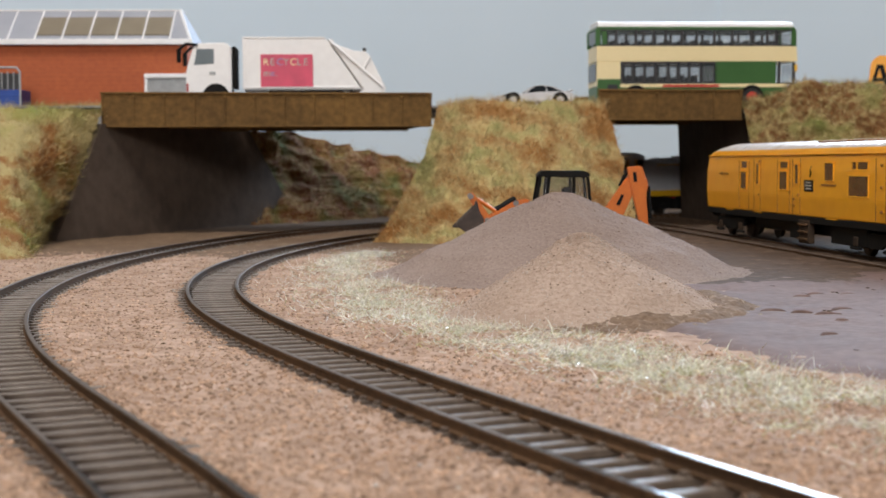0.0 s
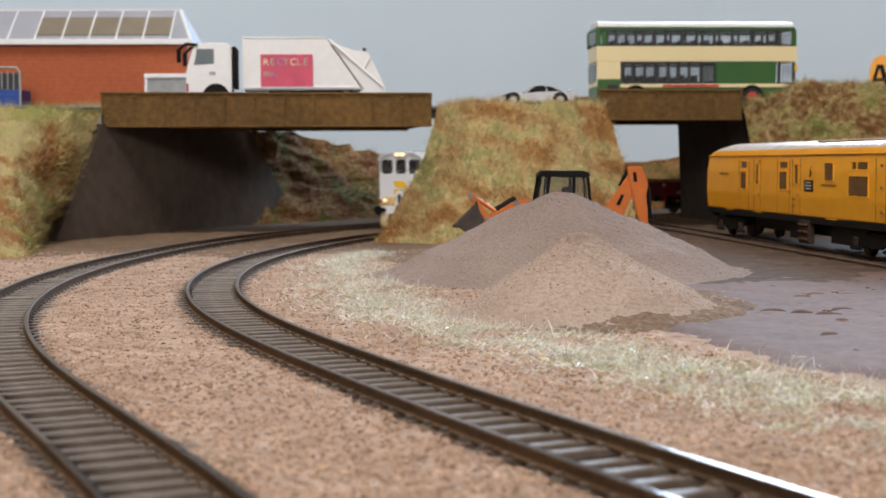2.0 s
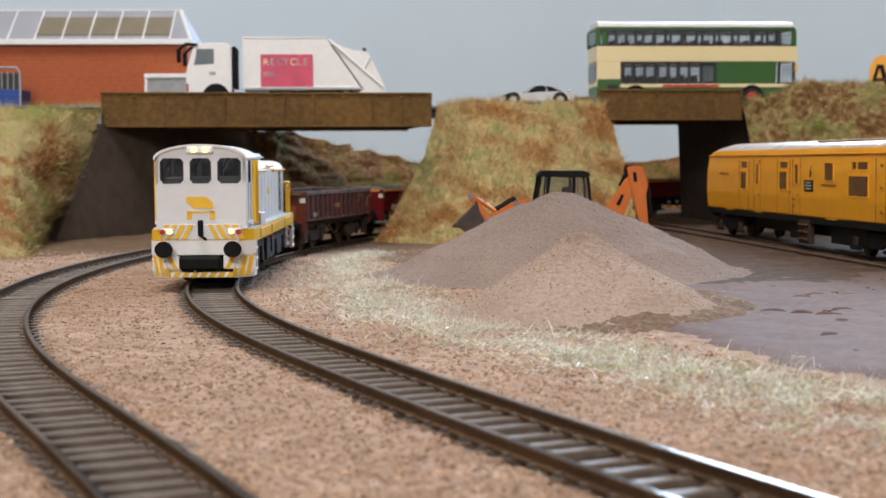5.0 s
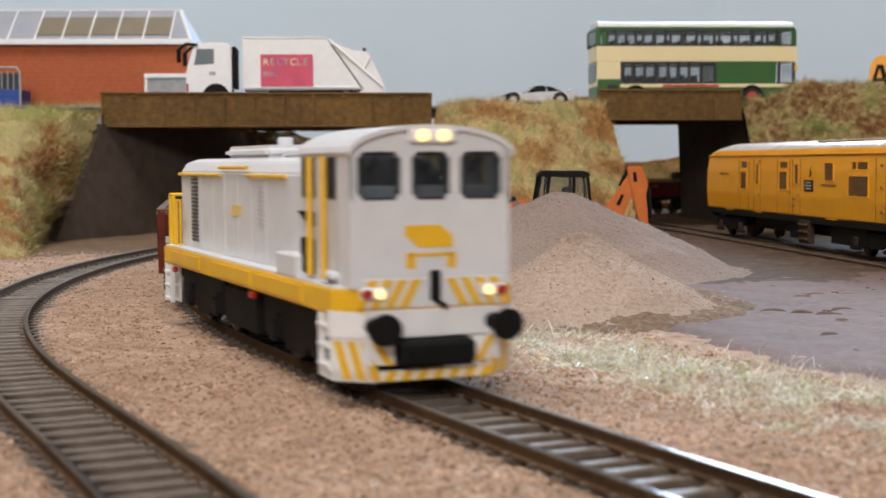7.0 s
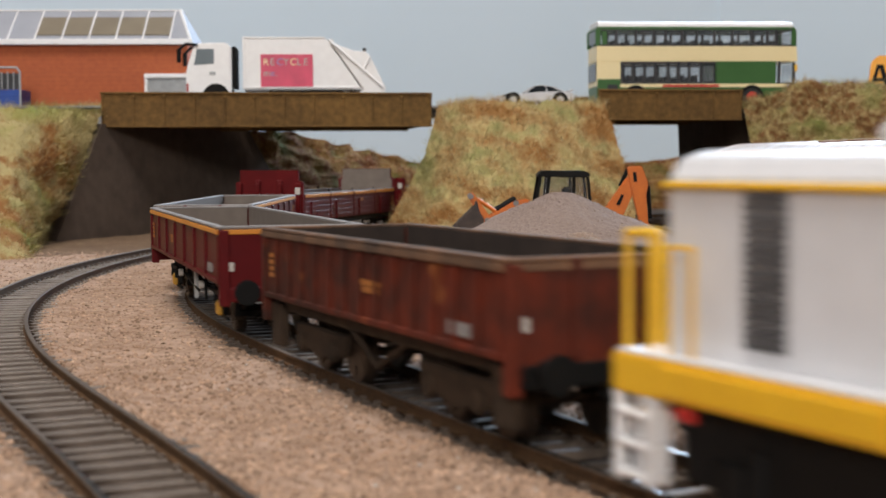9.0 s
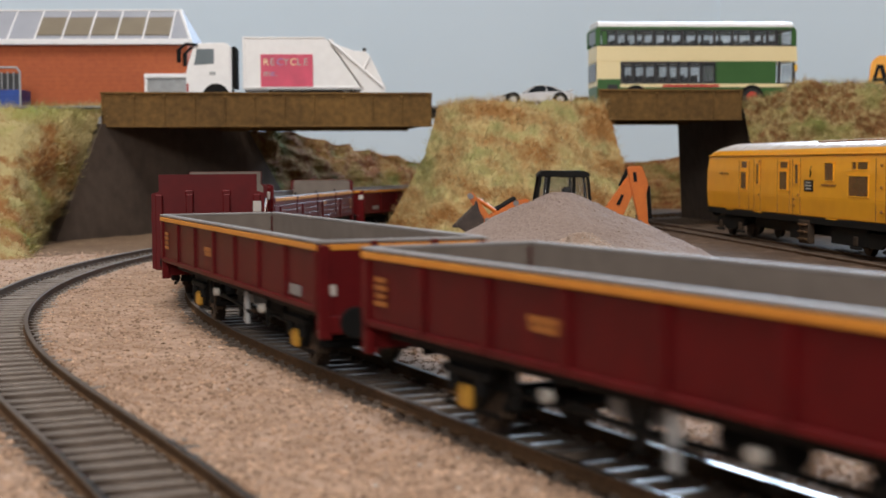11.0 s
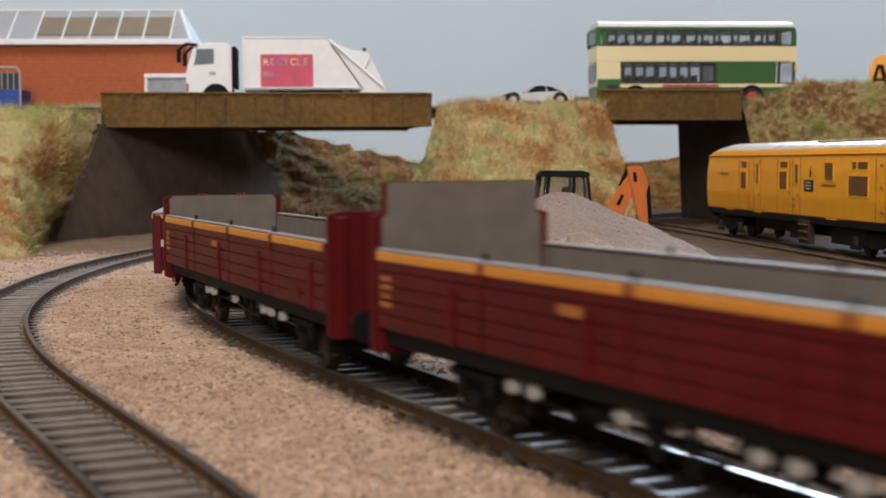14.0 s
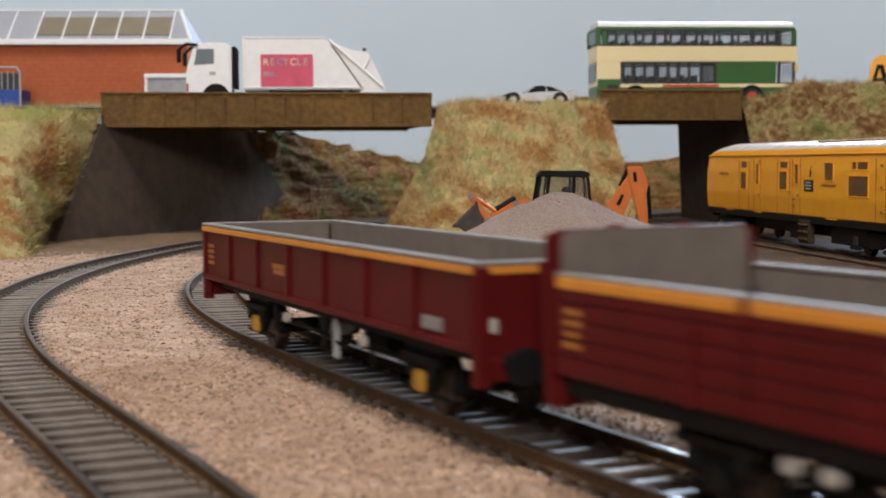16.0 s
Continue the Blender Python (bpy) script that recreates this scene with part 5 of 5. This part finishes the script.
def bus():
    top = thing("double_decker_bus", "green and cream double-decker bus on the road", "bus", mm(169.0, 960, 77.0, 0, 0, 4.5))
    L, W = 136.0, 32.0
    r, f = -L / 2, L / 2
    low = part("lower_body", prism([(r, 3), (f - 1, 3), (f, 8), (f, 13.5), (r, 13.5)], W, "y", 0, 0.5), GREEN, top, "dark green lower panels")
    part("band", box(L - 23, W + 0.5, 2.4, (4, 0, 14.3), 0.15), CREAM, top, "thin cream waist band")
    part("belt", prism([(r, 30.2), (f - 0.4, 30.2), (f - 1.2, 40.6), (r, 40.6)], W, "y", 0, 0.3), CREAM, top, "broad cream band between the decks")
    part("rear_quarter", box(16, W, 16.5, (r + 8, 0, 22), 0.3), CREAM, top)
    part("rear_engine", box(15.6, W + 0.3, 12.6, (r + 8, 0, 12.6), 0.3), GREEN, top)
    part("engine_grille", box(7, W + 0.5, 5.5, (r + 10.5, 0, 12.5), 0.2), DARKGREY, top)
    part("side_panel", box(42, W, 15.4, (r + 100, 0, 22.6), 0.2), GREEN, top, "plain green side panel")
    part("top_rail", prism([(r, 51.2), (f - 2.2, 51.2), (f - 2.6, 53), (r, 53)], W, "y", 0, 0.2), GREEN, top)
    roof = part("roof", prism([(-16, 53), (16, 53), (15.2, 55.4), (11, 57), (-11, 57), (-15.2, 55.4)], L - 4, "x", -1.2, 0.4), WHITE, top, "white bus roof")
    part("roof_vent", box(7, 7, 1.4, (24, 0, 57.4), 0.4), CREAM, roof)
    part("roof_vent", box(7, 7, 1.4, (52, 0, 57.4), 0.4), CREAM, roof)
    part("lower_floor", box(L - 6, W - 3, 1, (0, 0, 15.9)), DARKGREY, top)
    for s in (1, -1):
        xs = (r + 0.7, r + 5.0, r + 13, r + 26, r + 38, r + 46, r + 57, r + 67, r + 79, r + 91, r + 104, r + 115, r + 121, f - 3.0)
        for i, x in enumerate(xs):
            part("window_pillar", box(1.9 if i not in (0, 1, 13) else 3.4, 1.0, 11, (x, s * 15.5, 46), 0.15), GREEN if i in (0, 1, 13) else DARKGREY, top)
        for z in (41.0, 50.8):
            part("window_bar", box(L - 6, 1.0, 1.0, (-1, s * 15.6, z), 0.1), DARKGREY, top)
        for a, b in zip(xs[1:-1], xs[2:]):
            part("window_pane", box(b - a - 1.6, 0.25, 9.4, ((a + b) / 2, s * 15.3, 46)), GLASS, top)
        lx = (r + 16.6, r + 24, r + 32, r + 39, r + 48, r + 55, r + 62, r + 70, r + 79.4)
        for x in lx:
            part("window_pillar", box(2.0, 1.0, 15, (x, s * 15.5, 22.6), 0.15), DARKGREY, top)
        for z in (16.2, 29.4):
            part("window_bar", box(64, 1.0, 1.4, (r + 48, s * 15.6, z), 0.1), DARKGREY, top)
        for a, b in zip(lx[:-1], lx[1:]):
            part("window_pane", box(b - a - 1.7, 0.25, 12.5, ((a + b) / 2, s * 15.3, 22.8)), GLASS, top)
        part("cab_window", box(8.5, 0.5, 11, (f - 8, s * 15.6, 24)), GLASS, top)
        for x in (f - 12.8, f - 3.2):
            part("window_pillar", box(1.6, 1.0, 15, (x, s * 15.5, 22.6), 0.15), DARKGREY, top)
        part("mirror", box(1.6, 1.4, 5, (f - 2, s * 17.5, 26), 0.4), LOCOYELLOW, top, "yellow mirror arm")
        part("lettering", box(38, 0.3, 1.7, (r + 63, s * (W / 2 + 0.35), 14.2)), SIGNRED, top, "red lettering along the band")
        for x in (-42, 36.5):
            road_wheel(top, x, s * 14, 6.6, 5, SIGNRED)
            part("wheel_arch", cyl(8.0, 0.5, (x, s * (W / 2 + 0.1), 6.8), "y", n=24), BLACK, top)
    for z, h in ((46, 9.6), (23, 13)):
        part("front_window", box(0.4, W - 4, h, (f - 1.6, 0, z)), GLASS, top)
        part("rear_window", box(0.6, W - 5, h - 1, (r - 0.1, 0, z + 0.5), 0.1), DARKGLASS, top, "dark rear window")
    for i in range(13):
        for y in (-9, 9):
            part("seat", box(2.4, 11, 4.2, (r + 12 + i * 9, y, 42.4), 0.6), SEATDARK, top)
    for i in range(6):
        for y in (-9, 9):
            part("seat", box(2.4, 11, 5, (r + 22 + i * 9, y, 19), 0.6), SEATDARK, top)
    return top


bus()


def text(words, size, at, material, parent, turn=0.0):
    data = bpy.data.curves.new("lettering", "FONT")
    data.body, data.size, data.extrude = words, size * U, 0.00008
    data.materials.append(material)
    ob = new("lettering", data)
    ob.parent = parent
    ob.matrix_basis = mm(*at, 90, 0, turn)
    return ob


def truck():
    top = thing("refuse_truck", "white refuse truck with pink recycling panel", "truck", mm(-102, 918, 76.6, 0, 0, 4.0))
    f, r = -62.5, 66.5
    part("chassis", box(118, 12, 4, (6, 0, 8.5), 0.3), BLACK, top)
    cab = part("cab", prism([(f + 1, 5), (f + 29, 5), (f + 30, 12), (f + 30, 38), (f + 27, 41.5), (f + 8, 41), (f + 6, 38), (f + 1.5, 24)], 29, "y", 0, 0.9), WHITE, top, "white forward-control cab")
    for s in (1, -1):
        part("side_window", prism([(f + 6.4, 27.2), (f + 19, 28.2), (f + 19, 37.4), (f + 8.4, 37.4)], 0.5, "y", s * 14.5, 0.1), TRUCKGLASS, cab, "grey-tinted side window")
        part("wheel_arch", cyl(8.6, 0.6, (f + 20, s * 14.4, 7), "y", n=26), BLACK, cab)
        part("mirror", box(2.8, 2.0, 9, (f - 2.6, s * 17, 33), 0.8), BLACK, cab)
        b = rod((f - 2.4, s * 17, 37), (f + 2, s * 15.5, 40.6), 0.9)
        rod((f + 2, s * 15.5, 40.6), (f + 9, s * 14.5, 39.8), 0.9, bm=b)
        part("mirror_arm", b, BLACK, cab)
        part("indicator", box(1.4, 0.8, 5, (f + 2.2, s * 14.6, 13), 0.2), TAILRED, cab)
        part("badge", box(4, 0.3, 2, (f + 18, s * 14.6, 22)), GREYP, cab)
        for x in (f + 20, 22, 40):
            road_wheel(top, x, s * 12, 6.6, 5, GREYP)
    part("windscreen", box(0.8, 24, 12, (f + 4.0, 0, 31), 0.2, rot=(0, 17, 0)), DARKGLASS, cab)
    body = part("hopper_body", prism([(-25.5, 11.5), (50, 11.5), (27, 44.6), (-25.5, 45.2)], 31, "y", 0, 0.6), WHITE, top, "smooth white refuse body")
    tail = part("tailgate", prism([(45, 8), (64, 8), (65.5, 12), (55.5, 32.5), (52.5, 36), (46, 36), (36, 39.4), (28, 44.4), (50.6, 11.8)], 30.4, "y", 0, 0.7), WHITE, top, "white sloping tailgate")
    for s in (1, -1):
        part("corner_post", box(1.6, 0.6, 33, (-24.4, s * 15.6, 28.4), 0.2), WHITE, body)
        part("roof_lip", box(52, 0.6, 1.0, (0.5, s * 15.6, 44.4), 0.2), WHITE, body)
        part("rail", box(74, 0.8, 1.4, (11.5, s * 15.7, 13.0), 0.2), WHITE, body)
        part("seam", rod((28.6, s * 15.6, 43.6), (50.6, s * 15.6, 12.6), 0.3), DIRTYWHITE, tail)
        part("ram", rod((29, s * 15.9, 43), (63, s * 15.9, 13.4), 0.8), WHITE, tail)
        part("ram", rod((50, s * 15.7, 22), (55, s * 15.7, 32), 0.5), WHITE, tail)
        part("ram_pivot", cyl(1.9, 1.0, (30.5, s * 15.6, 41.6), "y", n=16, bevel=0.2), WHITE, tail)
        part("skirt", box(46, 0.8, 2.4, (14, s * 14.8, 10.2), 0.2), BLACK, body)
    part("cab_gap", box(2.4, 26, 26, (-31.0, 0, 26), 0.3), BLACK, top, "black intake stack behind the cab")
    sign = part("panel", box(33, 0.4, 20.5, (2.4, -16.1, 23.6), 0.1), PINK, top, "pink recycling panel with pale lettering")
    x = -12.6
    for ch, m in zip("RECYCLE", (CREAM, DIRTYWHITE, PANELBLUE, DIRTYWHITE, CREAM, DIRTYWHITE, DIRTYWHITE)):
        text(ch, 6.2, (x, -16.42, 27.0), m, sign)
        x += 4.25
    x = -12.6
    for ch, m in zip("me.", (DIRTYWHITE, PANELBLUE, DIRTYWHITE)):
        text(ch, 6.2, (x, -16.42, 20.0), m, sign)
        x += 4.6 if ch == "m" else 3.4
    part("beacon", cyl(1.2, 2, (52, 0, 38), n=14, bevel=0.3), BLACK, top)


truck()


def car():
    top = thing("sports_car", "silver sports car parked on the road", "car", mm(58.5, 903, 76.0, 0, 0, 6))
    body = part("body", prism([(-24, 3), (24, 3), (24.5, 6), (23.5, 9), (15, 9.8), (2, 9.4), (-9, 8.4), (-19, 7), (-24.5, 5)], 20, "y", 0, 0.9), SILVER, top, "silver bodywork")
    part("cabin", prism([(-7, 9), (16, 9.4), (10, 12.6), (4, 13.4), (-1, 13)], 16.5, "y", 0, 0.7), DARKGLASS, top, "dark glazed cabin")
    part("roof", prism([(-1.5, 13), (4, 13.8), (12, 12.4), (19, 9.6), (18, 9.4), (11, 12), (4, 13.2)], 15, "y", 0, 0.15), SILVER, top)
    for s in (1, -1):
        part("window_post", rod((-6.6, s * 8, 9), (-0.8, s * 7.6, 13.2), 0.4), SILVER, top)
        part("window_post", rod((7, s * 8.2, 9.2), (6, s * 7.8, 13.4), 0.4), SILVER, top)
        for x in (-15, 15):
            road_wheel(top, x, s * 8.6, 4.2, 3.2, SILVER)
            part("wheel_arch", cyl(4.9, 0.3, (x, s * 10, 4.4), "y", n=22), BLACK, top)
        part("headlight", box(2.6, 3, 1.2, (-22.4, s * 6.8, 6.4), 0.3), DIRTYWHITE, top)
    part("spoiler", box(2, 18, 0.8, (23, 0, 10.6), 0.2), SILVER, top)


car()


def van():
    top = thing("breakdown_van", "yellow breakdown van with black lettering", "van", mm(308.5, 960, 84.0, 0, 0, -15))
    part("body", prism([(-20, 3), (30, 3), (30, 24), (26, 27), (-14, 27), (-18, 23)], 24, "y", 0, 0.8), YELLOW, top, "yellow van body")
    part("roof_bar", box(20, 18, 1.6, (6, 0, 27.8), 0.4), WHITE, top)
    for s in (1, -1):
        part("emblem", prism([(-19, 6), (-16, 6), (-12.2, 21), (-14.2, 21)], 0.3, "y", s * 12.1), BLACK, top, "black slanted letter strokes")
        part("emblem", prism([(-9, 6), (-6, 6), (-10.4, 21), (-13.4, 21)], 0.3, "y", s * 12.1), BLACK, top)
        part("emblem", box(6, 0.3, 2.4, (-12.5, s * 12.1, 11)), BLACK, top)
        for x in (-10, 20):
            road_wheel(top, x, s * 10, 5, 4, GREYP)


van()


# ---- backhoe loader behind the heaps ----
def digger():
    top = thing("backhoe_loader", "orange backhoe loader with black cab roof", "backhoe loader", mm(0, 652, FLOOR + 0.8))
    K = 0.2608
    def at(px, py):
        return (px - 784) * K, 41.3 - (py - 286.5) * K - FLOOR - 0.8
    chassis = part("chassis", box(48, 15, 7, (52, 0, 10.5), 0.8), ORANGE, top)
    part("bonnet", prism([(24, 11), (42, 11), (42, 21), (26, 18.5)], 13, "y", 0, 0.8), ORANGE, top, "orange engine bonnet")
    for s in (1, -1):
        road_wheel(top, 65, s * 11, 10, 6.5, ORANGE)
        road_wheel(top, 29, s * 10, 7, 5, ORANGE)
    cab = part("cab_roof", prism([(42.8, 36.8), (66.8, 36.2), (67, 38.4), (64, 39.4), (45, 39.6)], 21, "y", 0, 0.5), BLACK, top, "black cab roof")
    for s in (1, -1):
        for a, b in (((44.5, 36.8), (41.5, 18)), ((48.5, 36.8), (46.4, 18)), ((59.6, 36.4), (59.8, 18)), ((66.0, 36.4), (67.6, 18))):
            part("cab_post", rod((a[0], s * 9.4, a[1]), (b[0], s * 9.8, b[1]), 0.75), BLACK, cab)
        part("cab_pane", box(22, 0.3, 18, (55, s * 9.4, 27.5)), GLASS, cab)
    part("seat", box(5, 7, 12, (57.5, 0, 26), 1.0), BLACK, cab, "black driver's seat")
    part("steering_column", rod((48, 0, 18), (50, 0, 28), 0.6), BLACK, cab)
    part("cab_base", box(24, 19, 6, (54.5, 0, 16), 0.8), ORANGE, cab)
    # loader arm and bucket
    for s in (1, -1):
        arm = part("loader_arm", prism([at(935, 352), at(938, 362), at(880, 388), at(858, 398), at(856, 386), at(905, 356)], 2.2, "y", s * 7, 0.3), ORANGE, top, "orange loader arm")
        part("loader_link", prism([at(829, 342), at(838, 340), at(846, 352), at(866, 380), at(862, 392), at(846, 372), at(834, 358)], 1.8, "y", s * 7, 0.3), ORANGE, top)
        ra, rb = at(878, 370), at(912, 350)
        part("hydraulic_ram", rod((ra[0], s * 7, ra[1]), (rb[0], s * 7, rb[1]), 1.0), BLACK, top, "black hydraulic ram")
        rb, ra = at(870, 392), at(925, 366)
        part("lift_ram", rod((ra[0], s * 5, ra[1]), (rb[0], s * 5, rb[1]), 0.8), ORANGE, top)
    part("bucket", prism([at(806, 395), at(836, 366), at(843, 350), at(848, 372), at(856, 384), at(850, 412), at(834, 416)], 24, "y", 0, 0.5), BUCKET, top, "worn dark brown front bucket")
    for k in range(5):
        part("tooth", prism([at(806, 395), at(801, 400), at(812, 400)], 1.4, "y", -10 + 5 * k), BUCKET, top)
    for s in (1, -1):
        for px, py in ((833, 346), (862, 388), (882, 384), (912, 358)):
            px, py = at(px, py)
            part("pin", cyl(1.3, 3.0, (px, s * 7.4, py), "y", n=14, bevel=0.2), RIMGREY, top)
        a, b = at(846, 352), at(876, 372)
        part("tilt_ram", rod((a[0], s * 4.4, a[1]), (b[0], s * 4.4, b[1]), 0.9), ORANGE, top)
    # rear boom and dipper
    boom = part("boom", prism([at(1066, 376), at(1100, 388), at(1122, 340), at(1128, 318), at(1118, 308), at(1106, 318)], 3.6, "y", 0, 0.5), ORANGE, top, "orange rear boom")
    dip = part("dipper", prism([at(1108, 296), at(1134, 294), at(1146, 326), at(1142, 346), at(1146, 396), at(1154, 404), at(1152, 412), at(1132, 402), at(1118, 345)], 3.0, "y", -2.5, 0.5), ORANGE, top, "orange dipper arm")
    part("emblem", prism([at(1118, 305), at(1124, 305), at(1126, 322), at(1120, 322)], 0.3, "y", -4.1), BLACK, dip)
    part("emblem", prism([at(1090, 362), at(1096, 364), at(1104, 346), at(1099, 344)], 0.3, "y", -1.9), BLACK, boom)
    a, b = at(1148, 330), at(1152, 388)
    part("hydraulic_ram", rod((a[0], 1, a[1]), (b[0], 1, b[1]), 0.9), BLACK, dip)
    a, b = at(1098, 330), at(1112, 300)
    part("hydraulic_ram", rod((a[0], 1, a[1]), (b[0], 1, b[1]), 0.9), BLACK, boom)
    part("stabiliser", box(4, 22, 14, (72, 0, 9), 0.6), BLACK, top)


digger()


# ---- yellow coach on the siding ----
def coach():
    L, W = 258.0, 35.0
    u = math.atan2(-243, 27)
    side = np.array([152.0, 813.0])
    along = np.array([math.cos(u), math.sin(u)])
    right = np.array([-along[1], along[0]])
    c = side + along * L / 2 + right * W / 2
    # x runs from the far end towards the viewer; the seen side is at -y
    top = thing("railway_coach", "weathered yellow departmental coach standing on the siding", "railway coach", mm(c[0], c[1], 0, 0, 0, math.degrees(u)))
    r = -L / 2
    base, eave = 15.2, 44.0
    holes = [(65, 10, 36.6, 41.2), (65, 10, 26.2, 35.6), (87, 4.5, 29, 40), (125, 11, 37, 40.8), (125, 11, 27, 36), (143, 5, 30, 39.6), (183, 10.5, 32, 40.2), (211, 6, 37, 40.6), (219, 12, 37, 40.6), (216, 21, 25.6, 34.6), (249, 6, 29, 40)]
    body = part("body", prism([(-W / 2 + 0.8, base), (W / 2 - 0.8, base), (W / 2, 24), (W / 2 - 0.3, 36), (W / 2 - 1.4, eave), (-W / 2 + 1.4, eave), (-W / 2 + 0.3, 36), (-W / 2, 24)], L, "x", 0, 0.5), YELLOW, top, "faded orange-yellow body side")
    for s in (-1, 1):
        for x, w, z0, z1 in holes:
            out = lambda z: np.interp(z, (15, 24, 36, 44), (W / 2 - 0.8, W / 2, W / 2 - 0.3, W / 2 - 1.4))
            yy = s * (out((z0 + z1) / 2) + 0.02)
            pane = part("window", box(w, 0.35, z1 - z0, (r + x, yy, (z0 + z1) / 2), 0.15), WINDOWBROWN, body, "dull brown window")
            fr = None
            for dx, dz, sx, sz in ((0, (z1 - z0) / 2, w + 1.0, 0.5), (0, -(z1 - z0) / 2, w + 1.0, 0.5), (w / 2, 0, 0.5, z1 - z0), (-w / 2, 0, 0.5, z1 - z0)):
                fr = box(sx, 0.7, sz, (r + x + dx, yy + s * 0.05, (z0 + z1) / 2 + dz), 0.1, fr)
            part("window_frame", fr, YELLOW, pane)
        for x in (58, 74, 82, 92, 117, 134, 138, 148, 234, 244):
            part("door_seam", box(0.22, 0.3, 26, (r + x, s * (W / 2 - 0.05), 29)), COACHDARK, body)
        for x, z in ((90, 24), (140, 23), (140, 20), (134, 26), (146, 25), (90, 41), (240, 39), (240, 30), (240, 20)):
            part("hinge", box(1.6, 0.8, 1.2, (r + x, s * (W / 2 + 0.1), z), 0.2), COACHDARK, body)
        part("gutter", box(L, 0.8, 0.8, (0, s * (W / 2 - 1.1), eave + 0.1), 0.2), YELLOW, body)
        sign = part("notice", box(11, 0.35, 5.2, (r + 159, s * (W / 2 + 0.05), 29.6), 0.1), BLACK, body, "black notice with pale lettering")
        for k, w in enumerate((6, 8, 7)):
            part("lettering", box(w, 0.3, 0.6, (r + 159, s * (W / 2 + 0.2), 31 - k * 1.4)), DIRTYWHITE, sign)
        part("arrow", prism([(r + 160, 33.4), (r + 162, 36.2), (r + 160.9, 36.2), (r + 161.6, 38.6), (r + 159.6, 35.4), (r + 160.6, 35.4)], 0.3, "y", s * (W / 2 - 0.1)), BLACK, body, "black flash symbol")
        part("lettering", box(17, 0.3, 0.8, (r + 183, s * (W / 2 + 0.02), 30.2)), COACHDARK, body)
        part("lettering", box(14, 0.3, 0.7, (r + 32, s * (W / 2 + 0.02), 34.4)), COACHDARK, body)
        part("solebar", box(L - 2, 1.4, 3.2, (0, s * (W / 2 - 1.6), base - 1.6), 0.2), BLACK, top)
        for x, w in ((110, 14), (175, 40)):
            part("equipment_box", box(w, 6, 8, (r + x + 24, s * 11.5, 8), 0.4), BLACK, top)
        part("underframe_panel", box(L - 130, 1.5, 6, (0, s * 10, 9.4), 0.3), BLACK, top)
        step = part("steps", box(13, 3, 11, (r + 152, s * 15.6, 8), 0.3), GRIME, top, "rusty access steps")
        for k in range(3):
            part("tread", box(10, 2.2, 0.8, (r + 152, s * 17.2, 4.6 + k * 3.4), 0.1), RUST, step)
        for x in (30, 76, 175, 240):
            part("yellow_mark", box(12, 0.3, 0.6, (r + x + 10, s * (W / 2 - 0.8), base - 0.2)), YELLOW, top)
    arc = [(W / 2 - 1.2 - 0 if False else (W / 2 - 1.2) * math.cos(a), eave + 6.6 * math.sin(a) ** 0.8) for a in np.linspace(0, math.pi, 19)]
    V, F = [], []
    xs = [0, 1.5, 4, 8, 14, 22] + list(np.linspace(34, L, 14))
    for x in xs:
        k = min(1, math.sqrt(max(0, 1 - (1 - x / 22) ** 2))) if x < 22 else 1
        for a, z in arc:
            V.append((r + x, a * (0.93 + 0.07 * k), eave + (z - eave) * (0.25 + 0.75 * k)))
    m = len(arc)
    for i in range(len(xs) - 1):
        for j in range(m - 1):
            F.append((i * m + j, i * m + j + 1, (i + 1) * m + j + 1, (i + 1) * m + j))
    F.append(tuple(range(m)))
    F.append(tuple(range((len(xs) - 1) * m, len(xs) * m))[::-1])
    roof = mesh_from("roof", V, F, [COACHROOF, YELLOW], top, True)
    # yellow eaves; everything above them keeps the painted pale highlight
    for p in roof.data.polygons:
        if abs(p.center.y) > 0.0152 or len(p.vertices) > 4:
            p.material_index = 1
    roof["label"] = "roof with yellow edges and a pale highlight painted on top"
    for x in np.linspace(20, L - 8, 14):
        b = None
        for (a0, z0), (a1, z1) in zip(arc[2:-3], arc[3:-2]):
            b = rod((r + x, a0, z0 + 0.05), (r + x, a1, z1 + 0.05), 0.22, 5, b)
        part("roof_rib", b, COACHROOF, roof)
    for a, b in (((150, -9.5), (232, -9.5)), ((232, -9.5), (244, 0))):
        za, zb = (eave + 6.6 * max(0, 1 - (q[1] / 16.3) ** 2) ** 0.4 + 0.35 for q in (a, b))
        part("roof_seam", rod((r + a[0], a[1], za), (r + b[0], b[1], zb), 0.35, 6), COACHDARK, roof)
    part("end_gangway", box(2.5, 16, 26, (r - 1.2, 0, 29), 0.5), BLACK, top)
    for y in (-10, 10):
        buffer(top, r, y, 12.6, -1, 3.0, 5)
    for x in (r + 34, -r - 34):
        bg = part("bogie", box(46, 20, 3.4, (x, 0, 10), 0.5), BLACK, top, "black double bolster bogie")
        for s in (1, -1):
            part("bogie_frame", prism([(x - 24, 10.5), (x - 23, 6.5), (x - 12, 6), (x - 8, 4), (x + 8, 4), (x + 12, 6), (x + 23, 6.5), (x + 24, 10.5)], 1.8, "y", s * 13.4, 0.3), BLACK, bg)
            for dx in (-17, 17):
                part("axle_box", box(5, 2, 4.4, (x + dx, s * 14, 6.2), 0.5), GRIME, bg)
                part("spring", box(11, 1.6, 1.4, (x + dx, s * 14.2, 3.4), 0.4), BLACK, bg)
        for dx in (-17, 17):
            wheelset(bg, x + dx, 6.2)


coach()


motions()
